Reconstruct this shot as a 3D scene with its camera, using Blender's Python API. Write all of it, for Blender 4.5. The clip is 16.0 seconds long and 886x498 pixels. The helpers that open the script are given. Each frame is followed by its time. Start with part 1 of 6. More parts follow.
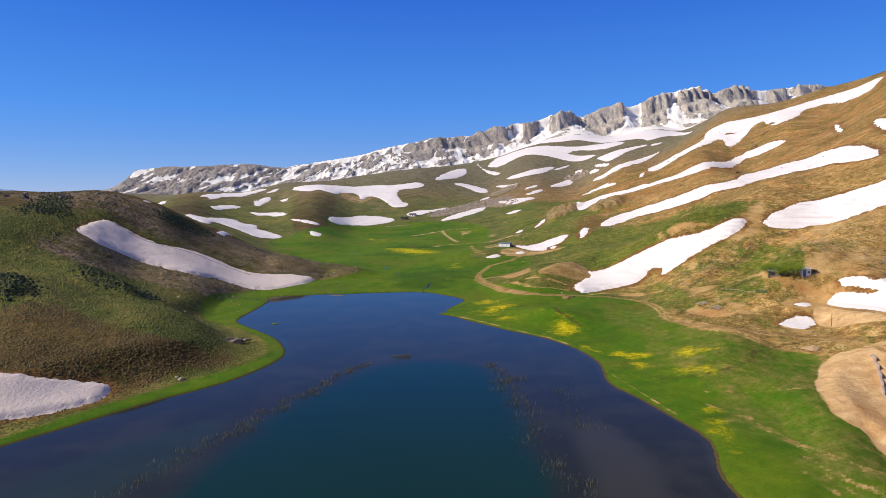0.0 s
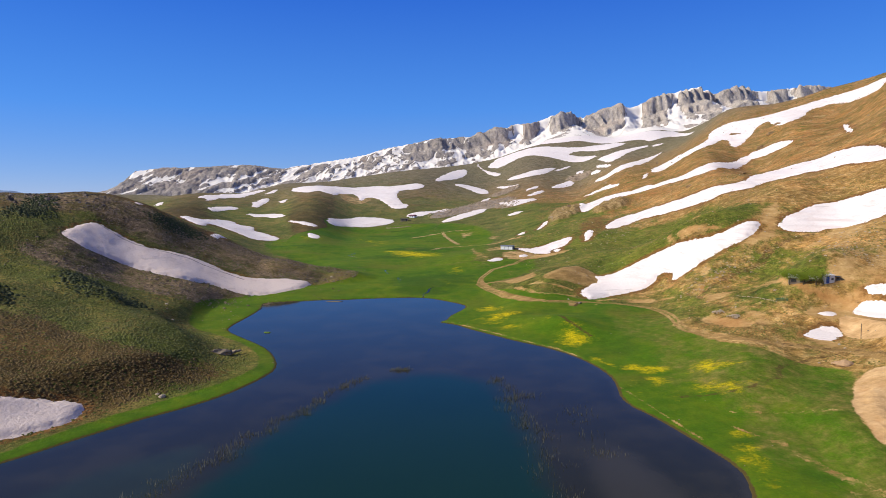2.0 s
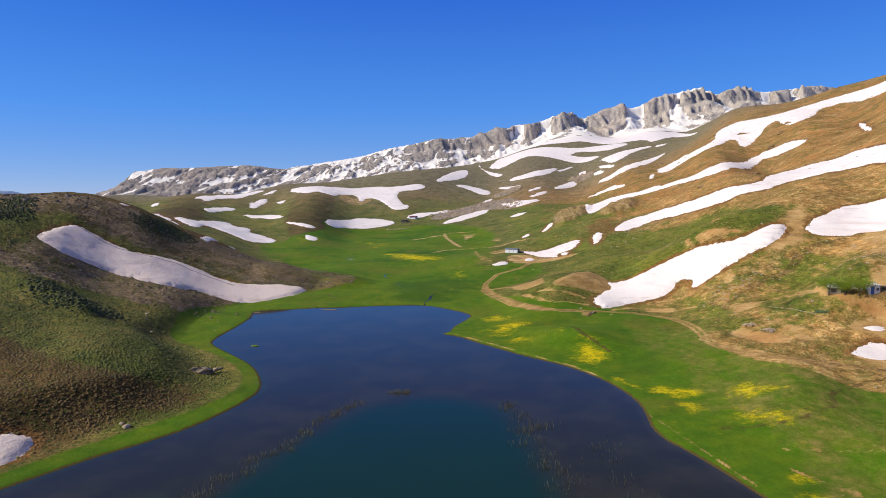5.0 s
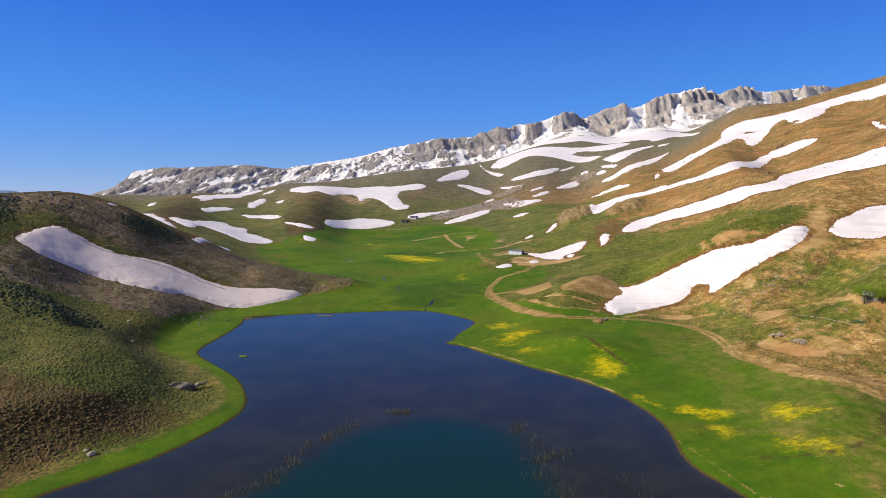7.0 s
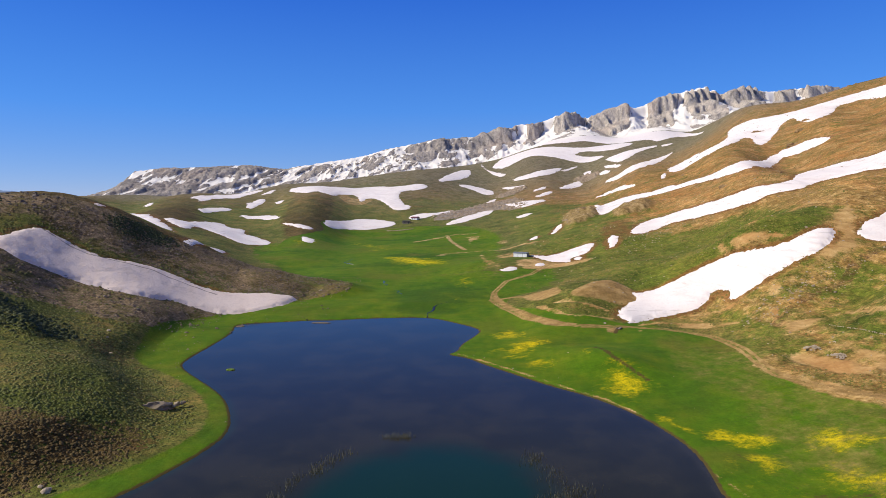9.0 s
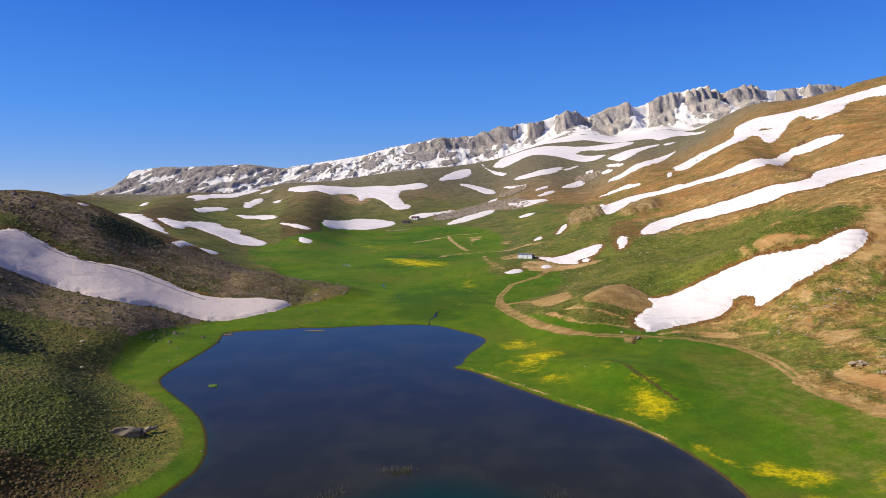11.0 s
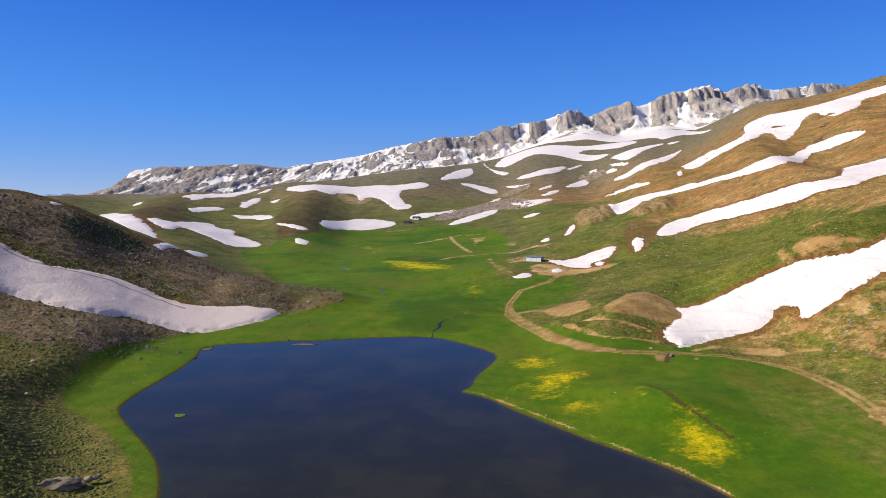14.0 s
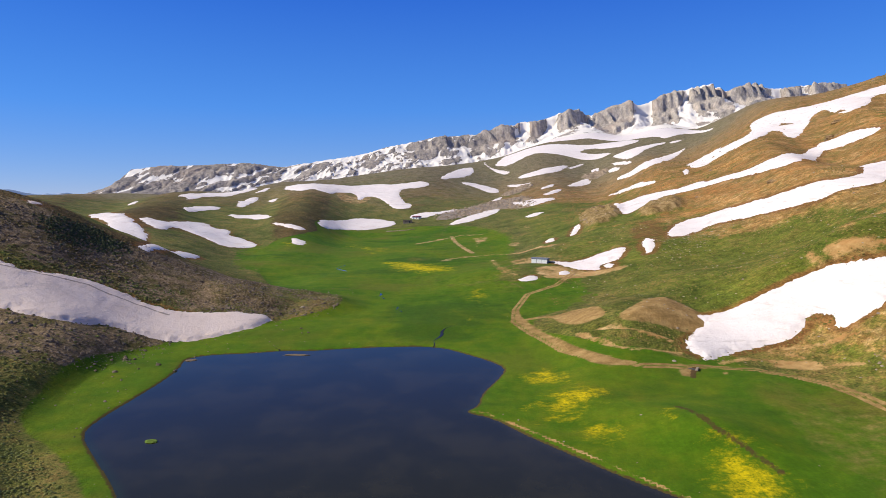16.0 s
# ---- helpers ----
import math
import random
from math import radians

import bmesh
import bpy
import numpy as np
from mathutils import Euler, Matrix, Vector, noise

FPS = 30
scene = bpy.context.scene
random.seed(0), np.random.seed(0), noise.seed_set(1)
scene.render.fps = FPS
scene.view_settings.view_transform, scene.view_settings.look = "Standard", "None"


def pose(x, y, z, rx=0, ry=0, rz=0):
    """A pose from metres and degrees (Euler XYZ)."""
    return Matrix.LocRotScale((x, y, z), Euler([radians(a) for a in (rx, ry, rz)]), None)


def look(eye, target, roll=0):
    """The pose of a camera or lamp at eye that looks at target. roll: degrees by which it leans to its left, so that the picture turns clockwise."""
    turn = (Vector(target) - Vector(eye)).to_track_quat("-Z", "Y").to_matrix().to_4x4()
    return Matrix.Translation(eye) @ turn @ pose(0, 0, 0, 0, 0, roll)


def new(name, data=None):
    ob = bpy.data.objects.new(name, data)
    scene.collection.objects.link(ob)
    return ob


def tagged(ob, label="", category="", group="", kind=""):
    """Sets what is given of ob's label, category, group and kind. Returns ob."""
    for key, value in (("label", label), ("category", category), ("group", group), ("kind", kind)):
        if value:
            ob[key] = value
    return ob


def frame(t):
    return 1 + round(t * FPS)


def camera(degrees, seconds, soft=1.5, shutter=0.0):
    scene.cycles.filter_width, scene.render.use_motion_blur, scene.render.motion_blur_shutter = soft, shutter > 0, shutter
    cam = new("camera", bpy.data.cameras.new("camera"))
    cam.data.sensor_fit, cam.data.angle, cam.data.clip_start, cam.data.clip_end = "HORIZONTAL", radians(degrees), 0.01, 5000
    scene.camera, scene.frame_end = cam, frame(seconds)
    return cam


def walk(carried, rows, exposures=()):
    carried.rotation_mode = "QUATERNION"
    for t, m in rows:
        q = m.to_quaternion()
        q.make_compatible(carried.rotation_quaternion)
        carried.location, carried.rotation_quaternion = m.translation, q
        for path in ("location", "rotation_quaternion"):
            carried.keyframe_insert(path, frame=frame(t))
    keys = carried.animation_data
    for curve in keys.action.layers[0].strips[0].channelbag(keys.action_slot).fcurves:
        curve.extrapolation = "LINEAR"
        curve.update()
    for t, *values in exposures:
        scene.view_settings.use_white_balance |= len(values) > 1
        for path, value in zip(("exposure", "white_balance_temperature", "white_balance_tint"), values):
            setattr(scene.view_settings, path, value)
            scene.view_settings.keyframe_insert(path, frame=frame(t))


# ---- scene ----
cam = camera(72.1, 16.0, soft=0.6)
PATH = [
    (0, (1.955, 1.603, 28.984), (1.913, 3.595, 28.817), -0.6),
    (0.5, (1.849, 3.332, 29.054), (1.808, 5.325, 28.887), -0.6),
    (1, (1.647, 5.205, 29.127), (1.607, 7.197, 28.962), -0.6),
    (1.5, (1.579, 7.003, 29.215), (1.537, 8.996, 29.051), -0.6),
    (2, (1.514, 8.865, 29.266), (1.472, 10.857, 29.102), -0.6),
    (2.5, (1.394, 10.742, 29.334), (1.352, 12.735, 29.17), -0.6),
    (3, (1.182, 12.614, 29.367), (1.14, 14.607, 29.204), -0.6),
    (3.5, (1.072, 14.476, 29.378), (1.03, 16.469, 29.216), -0.6),
    (4, (0.944, 16.322, 29.404), (0.901, 18.315, 29.242), -0.6),
    (6.5, (0.248, 26.73, 29.365), (0.203, 28.723, 29.204), -0.5),
    (7, (0.1, 28.94, 29.38), (0.054, 30.933, 29.218), -0.5),
    (7.5, (0.0, 31.141, 29.413), (-0.047, 33.134, 29.251), -0.5),
    (8, (-0.216, 33.351, 29.432), (-0.264, 35.344, 29.27), -0.5),
    (8.5, (-0.482, 35.636, 29.445), (-0.53, 37.629, 29.282), -0.5),
    (9, (-0.518, 37.821, 29.404), (-0.568, 39.814, 29.243), -0.5),
    (11.5, (-1.619, 50.076, 29.307), (-1.669, 52.069, 29.144), -0.5),
    (12, (-1.739, 52.399, 29.28), (-1.79, 54.392, 29.117), -0.5),
    (12.5, (-1.982, 54.71, 29.245), (-2.034, 56.703, 29.083), -0.5),
    (13, (-2.083, 57.01, 29.277), (-2.136, 59.002, 29.114), -0.5),
    (13.5, (-2.351, 59.526, 29.15), (-2.403, 61.519, 28.987), -0.5),
    (14, (-2.578, 61.963, 29.019), (-2.631, 63.956, 28.856), -0.5),
    (14.5, (-2.774, 64.362, 29.014), (-2.826, 66.354, 28.849), -0.5),
    (15, (-2.994, 66.598, 28.917), (-3.047, 68.59, 28.753), -0.5),
    (15.5, (-3.133, 68.836, 28.917), (-3.187, 70.829, 28.752), -0.6),
    (16, (-3.357, 71.365, 28.874), (-3.41, 73.357, 28.709), -0.5),
]
walk(cam, [(t, look(eye, target, roll)) for t, eye, target, roll in PATH])

# ---- sky and sun ----
SUN = Vector((-0.82, -0.14, 0.63)).normalized()
world = bpy.data.worlds.new("world")
scene.world = world
world.use_nodes = True
wn = world.node_tree
sky = wn.nodes.new("ShaderNodeTexSky")
sky.sky_type = "NISHITA"
sky.sun_disc = False
sky.sun_elevation = math.asin(SUN.z)
sky.sun_rotation = math.atan2(SUN.x, SUN.y)
sky.altitude = 2600
sky.air_density = 1.0
sky.dust_density = 0.0
sky.ozone_density = 6.0
wn.nodes["Background"].inputs["Strength"].default_value = 0.147
rich = wn.nodes.new("ShaderNodeHueSaturation")
rich.inputs["Saturation"].default_value = 1.30
tone = wn.nodes.new("ShaderNodeMix")
tone.data_type, tone.blend_type = "RGBA", "MULTIPLY"
tone.inputs["Factor"].default_value = 1.0
tone.inputs["B"].default_value = (1.04, 0.80, 0.97, 1.0)
wn.links.new(sky.outputs[0], rich.inputs["Color"])
wn.links.new(rich.outputs[0], tone.inputs["A"])
even = wn.nodes.new("ShaderNodeMix")
even.data_type = "RGBA"
even.inputs["Factor"].default_value = 0.72
# clear mountain air: pale at the horizon, deep blue overhead, alike all round
height = wn.nodes.new("ShaderNodeSeparateXYZ")
wn.links.new(wn.nodes.new("ShaderNodeTexCoord").outputs["Generated"], height.inputs[0])
clear = wn.nodes.new("ShaderNodeValToRGB")
for k, (at, tint) in enumerate(((0.0, (1.55, 2.65, 4.5)), (0.14, (0.66, 2.05, 5.7)), (0.31, (0.29, 1.08, 4.95)), (1.0, (0.15, 0.62, 3.5)))):
    stop = clear.color_ramp.elements[0] if k == 0 else clear.color_ramp.elements.new(at)
    stop.position, stop.color = at, (*tint, 1)
clear.color_ramp.elements.remove(clear.color_ramp.elements[-1])
wn.links.new(height.outputs["Z"], clear.inputs["Fac"])
wn.links.new(clear.outputs["Color"], even.inputs["B"])
wn.links.new([o for o in tone.outputs if o.type == "RGBA"][0], even.inputs["A"])
wn.links.new([o for o in even.outputs if o.type == "RGBA"][0], wn.nodes["Background"].inputs["Color"])
sun_data = bpy.data.lights.new("sun", "SUN")
sun_data.energy, sun_data.angle, sun_data.color = 5.0, radians(0.55), (1.0, 0.925, 0.78)
sun = new("sun", sun_data)
sun.rotation_euler = SUN.to_track_quat("Z", "Y").to_euler()
sun.location = SUN * 500


# ---- materials ----
class Nodes:
    """A few words for wiring a procedural material."""

    def __init__(self, name, roughness=0.9, specular=0.3):
        self.material = bpy.data.materials.new(name)
        self.material.use_nodes = True
        self.tree = self.material.node_tree
        self.shader = self.tree.nodes["Principled BSDF"]
        self.shader.inputs["Roughness"].default_value = roughness
        self.shader.inputs["Specular IOR Level"].default_value = specular
        self.place = self.add("ShaderNodeNewGeometry").outputs["Position"]

    def add(self, kind):
        return self.tree.nodes.new(kind)

    def link(self, a, b):
        if isinstance(a, (int, float)):
            b.default_value = a
        elif isinstance(a, tuple):
            b.default_value = (*a, 1.0)[: len(b.default_value)]
        else:
            self.tree.links.new(a, b)

    def noise(self, size, detail=4.0, rough=0.6, stretch=None, local=False, distortion=0.0):
        """Noise whose features are about size metres across, 0..1."""
        n = self.add("ShaderNodeTexNoise")
        n.inputs["Scale"].default_value = 1.0
        n.inputs["Detail"].default_value = detail
        n.inputs["Roughness"].default_value = rough
        n.inputs["Distortion"].default_value = distortion
        m = self.add("ShaderNodeVectorMath")
        m.operation = "MULTIPLY"
        sx, sy, sz = stretch or (1, 1, 1)
        m.inputs[1].default_value = (1 / (size * sx), 1 / (size * sy), 1 / (size * sz))
        source = self.add("ShaderNodeTexCoord").outputs["Object"] if local else self.place
        self.link(source, m.inputs[0])
        self.link(m.outputs[0], n.inputs["Vector"])
        return n.outputs["Fac"]

    def cells(self, size):
        v = self.add("ShaderNodeTexVoronoi")
        v.inputs["Scale"].default_value = 1 / size
        self.link(self.place, v.inputs["Vector"])
        return v

    def ramp(self, fac, *stops):
        r = self.add("ShaderNodeValToRGB")
        e = r.color_ramp.elements
        while len(e) < len(stops):
            e.new(0.5)
        for el, (at, value) in zip(e, stops):
            el.position = at
            el.color = (value, value, value, 1) if isinstance(value, (int, float)) else (*value, 1)
        self.link(fac, r.inputs["Fac"])
        return r.outputs["Color"]

    def mask(self, fac, a, b):
        """0 below a, 1 above b."""
        n = self.add("ShaderNodeMapRange")
        n.interpolation_type = "SMOOTHSTEP"
        n.inputs["From Min"].default_value = a
        n.inputs["From Max"].default_value = b
        self.link(fac, n.inputs["Value"])
        return n.outputs["Result"]

    def mix(self, fac, a, b, how="MIX"):
        n = self.add("ShaderNodeMix")
        n.data_type, n.blend_type = "RGBA", how
        n.inputs["Factor"].default_value = 1.0
        self.link(fac, n.inputs["Factor"])
        self.link(a, n.inputs["A"])
        self.link(b, n.inputs["B"])
        return [o for o in n.outputs if o.type == "RGBA"][0]

    def maths(self, how, a, b=0.0, clamp=False):
        n = self.add("ShaderNodeMath")
        n.operation, n.use_clamp = how, clamp
        self.link(a, n.inputs[0])
        self.link(b, n.inputs[1])
        return n.outputs[0]

    def attribute(self, name):
        n = self.add("ShaderNodeAttribute")
        n.attribute_name = name
        return n.outputs["Fac"]

    def random(self):
        return self.add("ShaderNodeObjectInfo").outputs["Random"]

    def island(self):
        return self.add("ShaderNodeNewGeometry").outputs["Random Per Island"]

    def colour(self, c):
        self.link(c, self.shader.inputs["Base Color"])
        return self

    def bump(self, height, strength, distance):
        b = self.add("ShaderNodeBump")
        b.inputs["Strength"].default_value = strength
        b.inputs["Distance"].default_value = distance
        self.link(height, b.inputs["Height"])
        self.link(b.outputs[0], self.shader.inputs["Normal"])
        return self


def ground_material():
    n = Nodes("mountain_ground", 0.95, 0.12)
    big, mid = n.noise(55, 3), n.noise(11, 4, 0.65)
    small, fine = n.noise(1.6, 4, 0.7), n.noise(0.35, 3, 0.7)
    # grazed hillside: olive turf with brown and dark cushion plants
    turf = n.ramp(n.maths("ADD", n.maths("MULTIPLY", mid, 0.6), n.maths("MULTIPLY", small, 0.4)),
                  (0.34, (0.060, 0.080, 0.018)), (0.46, (0.105, 0.122, 0.029)), (0.54, (0.155, 0.146, 0.045)), (0.66, (0.21, 0.150, 0.062)))
    sere = n.maths("ADD", n.attribute("sere"), n.maths("MULTIPLY", n.maths("SUBTRACT", n.noise(9, 6, 0.72), 0.5), 1.6))
    brown = n.ramp(n.maths("ADD", n.maths("MULTIPLY", mid, 0.4), n.maths("MULTIPLY", small, 0.6)),
                   (0.34, (0.050, 0.036, 0.014)), (0.48, (0.092, 0.064, 0.026)), (0.64, (0.150, 0.104, 0.046)))
    turf = n.mix(n.mask(sere, 0.30, 0.75), turf, brown)
    dots = n.cells(0.75).outputs["Distance"]
    turf = n.mix(n.mask(n.maths("ADD", dots, n.maths("MULTIPLY", fine, 0.35)), 0.62, 0.30), turf, (0.060, 0.085, 0.020))
    # dry ochre slopes with green seams
    mottle = n.noise(9, 9, 0.74, (0.9, 2.4, 0.9), distortion=0.6)
    dry = n.ramp(n.maths("ADD", n.maths("MULTIPLY", mottle, 0.6), n.maths("MULTIPLY", small, 0.4)),
                 (0.31, (0.12, 0.058, 0.020)), (0.44, (0.275, 0.142, 0.047)), (0.55, (0.37, 0.222, 0.088)), (0.69, (0.50, 0.365, 0.205)))
    dry = n.mix(n.maths("MULTIPLY", n.mask(n.noise(20, 7, 0.75, (0.9, 1.4, 0.9)), 0.50, 0.62), 0.55), dry, (0.36, 0.17, 0.058))
    dry = n.mix(n.maths("MULTIPLY", n.mask(n.noise(6, 8, 0.8, (0.9, 1.4, 0.9)), 0.48, 0.59), 0.7), dry, (0.125, 0.118, 0.032))
    tan = n.ramp(n.maths("ADD", n.maths("MULTIPLY", n.noise(3.2, 7, 0.75), 0.6), n.maths("MULTIPLY", small, 0.4)),
                 (0.33, (0.14, 0.090, 0.032)), (0.45, (0.27, 0.170, 0.066)), (0.55, (0.41, 0.270, 0.125)), (0.68, (0.58, 0.43, 0.245)))
    dry = n.mix(n.maths("MULTIPLY", n.maths("SUBTRACT", 1.0, n.attribute("upland")), 0.8), dry, tan)
    green = n.ramp(n.maths("ADD", n.maths("MULTIPLY", mid, 0.5), n.maths("MULTIPLY", small, 0.5)),
                   (0.35, (0.055, 0.085, 0.014)), (0.5, (0.11, 0.135, 0.024)), (0.66, (0.20, 0.17, 0.05)))
    seams = n.mask(n.maths("ADD", n.attribute("green"), n.maths("MULTIPLY", n.maths("SUBTRACT", n.noise(10, 8, 0.8, (0.9, 1.4, 0.9)), 0.5), 1.8)), 0.32, 0.60)
    dry = n.mix(seams, dry, green)
    colour = n.mix(n.attribute("ochre"), turf, dry)
    patch = n.noise(26, 9, 0.75, (0.9, 1.3, 0.9))
    colour = n.mix(1.0, colour, n.ramp(patch, (0.36, (0.74, 0.80, 0.74)), (0.5, (1.0, 1.0, 1.0)), (0.62, (1.25, 1.16, 1.08))), "MULTIPLY")
    stony = n.ramp(n.noise(9, 8, 0.75), (0.38, (0.085, 0.080, 0.045)), (0.5, (0.17, 0.15, 0.095)), (0.62, (0.27, 0.24, 0.18)))
    colour = n.mix(n.maths("MULTIPLY", n.attribute("alpine"), 0.8), colour, stony)
    # soaked brown earth below melting snow
    melt = n.maths("ADD", n.attribute("melt"), n.maths("MULTIPLY", n.maths("SUBTRACT", n.noise(6, 7, 0.75), 0.5), 1.1))
    colour = n.mix(n.maths("MULTIPLY", n.mask(melt, 0.40, 0.75), 0.85), colour, n.mix(small, (0.09, 0.045, 0.018), (0.27, 0.135, 0.055)))
    # scree
    pebbles = n.cells(0.45).outputs["Color"]
    scree = n.mix(n.maths("MULTIPLY", pebbles, 0.8), (0.13, 0.096, 0.066), (0.34, 0.26, 0.19))
    scree = n.mix(n.mask(n.noise(6, 5, 0.7), 0.45, 0.62), scree, (0.100, 0.090, 0.035))
    edge = n.maths("ADD", n.attribute("scree"), n.maths("MULTIPLY", n.maths("SUBTRACT", n.noise(5, 5, 0.7), 0.5), 0.9))
    colour = n.mix(n.mask(edge, 0.35, 0.65), colour, scree)
    # meadow
    meadow = n.ramp(n.maths("ADD", n.maths("MULTIPLY", big, 0.55), n.maths("MULTIPLY", n.noise(4.5, 5, 0.65), 0.45)),
                    (0.33, (0.034, 0.096, 0.004)), (0.46, (0.062, 0.136, 0.005)), (0.56, (0.100, 0.158, 0.007)), (0.68, (0.17, 0.170, 0.014)))
    meadow = n.mix(n.maths("MULTIPLY", n.mask(fine, 0.35, 0.75), 0.3), meadow, (0.062, 0.130, 0.005))
    tones = n.noise(38, 5, 0.62, (1.4, 1, 1), distortion=0.5)
    meadow = n.mix(n.maths("MULTIPLY", n.mask(tones, 0.52, 0.66), 0.7), meadow, (0.118, 0.135, 0.018))
    meadow = n.mix(n.maths("MULTIPLY", n.mask(tones, 0.46, 0.34), 0.7), meadow, (0.032, 0.082, 0.007))
    pale = n.maths("ADD", n.attribute("olive"), n.maths("MULTIPLY", n.maths("SUBTRACT", n.noise(5, 8, 0.78, (1, 1.6, 1)), 0.5), 1.8))
    meadow = n.mix(n.maths("MULTIPLY", n.mask(pale, 0.35, 0.85), 0.8), meadow, n.ramp(small, (0.36, (0.085, 0.108, 0.017)), (0.5, (0.145, 0.145, 0.034)), (0.64, (0.24, 0.19, 0.070))))
    wet = n.mask(n.noise(30, 4, 0.6, (1, 1.6, 1)), 0.60, 0.72)
    meadow = n.mix(n.maths("MULTIPLY", wet, 0.6), meadow, (0.165, 0.13, 0.03))
    edge = n.maths("ADD", n.attribute("lush"), n.maths("MULTIPLY", n.maths("SUBTRACT", n.noise(3, 5, 0.7), 0.5), 0.7))
    colour = n.mix(n.mask(edge, 0.38, 0.62), colour, meadow)
    # speckle at three scales
    grit = n.maths("ADD", n.maths("MULTIPLY", n.noise(0.42, 3, 0.7), 0.35), n.maths("MULTIPLY", n.noise(1.7, 5, 0.75, (0.9, 1.3, 0.9)), 0.35))
    grit = n.maths("ADD", grit, n.maths("MULTIPLY", n.noise(7, 9, 0.8, (0.85, 1.3, 0.85)), 0.30))
    gentle = n.maths("MAXIMUM", n.maths("MULTIPLY", n.attribute("lush"), 0.72), n.maths("MULTIPLY", n.attribute("upland"), 0.35))
    speck = n.ramp(grit, (0.38, 0.36), (0.5, 0.95), (0.61, 1.70))
    speck = n.mix(gentle, speck, (1.0, 1.0, 1.0))
    colour = n.mix(1.0, colour, speck, "MULTIPLY")
    # yellow flowers in drifts
    drift = n.maths("ADD", n.attribute("bloom"), n.maths("MULTIPLY", n.maths("SUBTRACT", n.noise(3.4, 9, 0.8, (1.5, 1.2, 1)), 0.50), 3.2))
    heads = n.mask(n.noise(0.6, 5, 0.8), 0.30, 0.60)
    colour = n.mix(n.maths("MULTIPLY", n.mask(drift, 0.42, 1.25), heads), colour, (0.62, 0.50, 0.006))
    # bare earth
    earth = n.ramp(n.maths("ADD", n.maths("MULTIPLY", n.noise(7, 5, 0.6), 0.6), n.maths("MULTIPLY", small, 0.4)),
                   (0.34, (0.24, 0.142, 0.060)), (0.5, (0.42, 0.280, 0.135)), (0.66, (0.62, 0.46, 0.265)))
    edge = n.maths("ADD", n.attribute("dirt"), n.maths("MULTIPLY", n.maths("SUBTRACT", n.noise(2.6, 8, 0.8), 0.5), 1.3))
    edge = n.maths("ADD", edge, n.maths("MULTIPLY", n.maths("SUBTRACT", n.noise(9, 5, 0.7), 0.5), 0.9))
    colour = n.mix(n.mask(edge, 0.38, 0.66), colour, earth)
    pale_earth = n.ramp(n.maths("ADD", n.maths("MULTIPLY", n.noise(3.5, 6, 0.7, (1, 0.6, 1)), 0.6), n.maths("MULTIPLY", small, 0.4)), (0.32, (0.36, 0.23, 0.120)), (0.5, (0.56, 0.38, 0.225)), (0.66, (0.70, 0.52, 0.345)))
    colour = n.mix(n.mask(n.maths("ADD", n.attribute("diggings"), n.maths("MULTIPLY", n.maths("SUBTRACT", n.noise(2.0, 6, 0.75), 0.5), 0.8)), 0.4, 0.6), colour, pale_earth)
    rust = n.mask(n.noise(16, 5, 0.65), 0.50, 0.62)
    colour = n.mix(n.maths("MULTIPLY", n.maths("MULTIPLY", rust, n.mask(edge, 0.38, 0.66)), 0.40), colour, (0.40, 0.185, 0.075))
    # the worn track: two ruts and a grassy middle
    track = n.maths("ADD", n.attribute("track"), n.maths("MULTIPLY", n.maths("SUBTRACT", n.noise(1.4, 6, 0.75), 0.5), 0.35))
    worn = n.ramp(n.noise(4, 7, 0.75), (0.36, (0.18, 0.115, 0.050)), (0.5, (0.31, 0.208, 0.098)), (0.64, (0.45, 0.32, 0.165)))
    colour = n.mix(n.maths("MULTIPLY", n.mask(track, 0.30, 0.55), 0.9), colour, worn)
    # dark wet mud along the water and old tracks
    mud = n.maths("ADD", n.attribute("mud"), n.maths("MULTIPLY", n.maths("SUBTRACT", n.noise(1.3, 7, 0.8), 0.5), 1.2))
    colour = n.mix(n.maths("MULTIPLY", n.mask(mud, 0.36, 0.66), 0.85), colour, (0.075, 0.045, 0.024))
    # brown rock of the bluffs, in upright ribs
    edge = n.maths("ADD", n.attribute("bluff"), n.maths("MULTIPLY", n.maths("SUBTRACT", n.noise(6, 6, 0.7), 0.5), 1.0))
    brown_rock = n.ramp(n.noise(3.2, 7, 0.75, (0.6, 1.6, 2.2)), (0.34, (0.10, 0.062, 0.026)), (0.48, (0.25, 0.165, 0.072)), (0.62, (0.42, 0.30, 0.155)))
    colour = n.mix(n.maths("MULTIPLY", n.mask(edge, 0.4, 0.7), 0.85), colour, brown_rock)
    # limestone of the crags and the range, with its snow
    rock = n.ramp(n.maths("ADD", n.maths("MULTIPLY", n.noise(70, 6, 0.7), 0.35), n.maths("MULTIPLY", n.noise(8, 6, 0.75, (1, 1, 3)), 0.65)),
                  (0.34, (0.14, 0.128, 0.122)), (0.46, (0.36, 0.325, 0.305)), (0.60, (0.60, 0.53, 0.48)))
    rock = n.mix(n.maths("MULTIPLY", n.mask(n.noise(160, 4, 0.6), 0.52, 0.66), 0.35), rock, (0.50, 0.38, 0.32))
    rock = n.mix(n.attribute("western"), rock, (0.74, 0.74, 0.76), "MULTIPLY")
    far_rock = n.maths("ADD", n.attribute("rock"), n.maths("MULTIPLY", n.maths("SUBTRACT", n.noise(25, 5, 0.7), 0.5), 0.5))
    colour = n.mix(n.mask(far_rock, 0.38, 0.6), colour, rock)
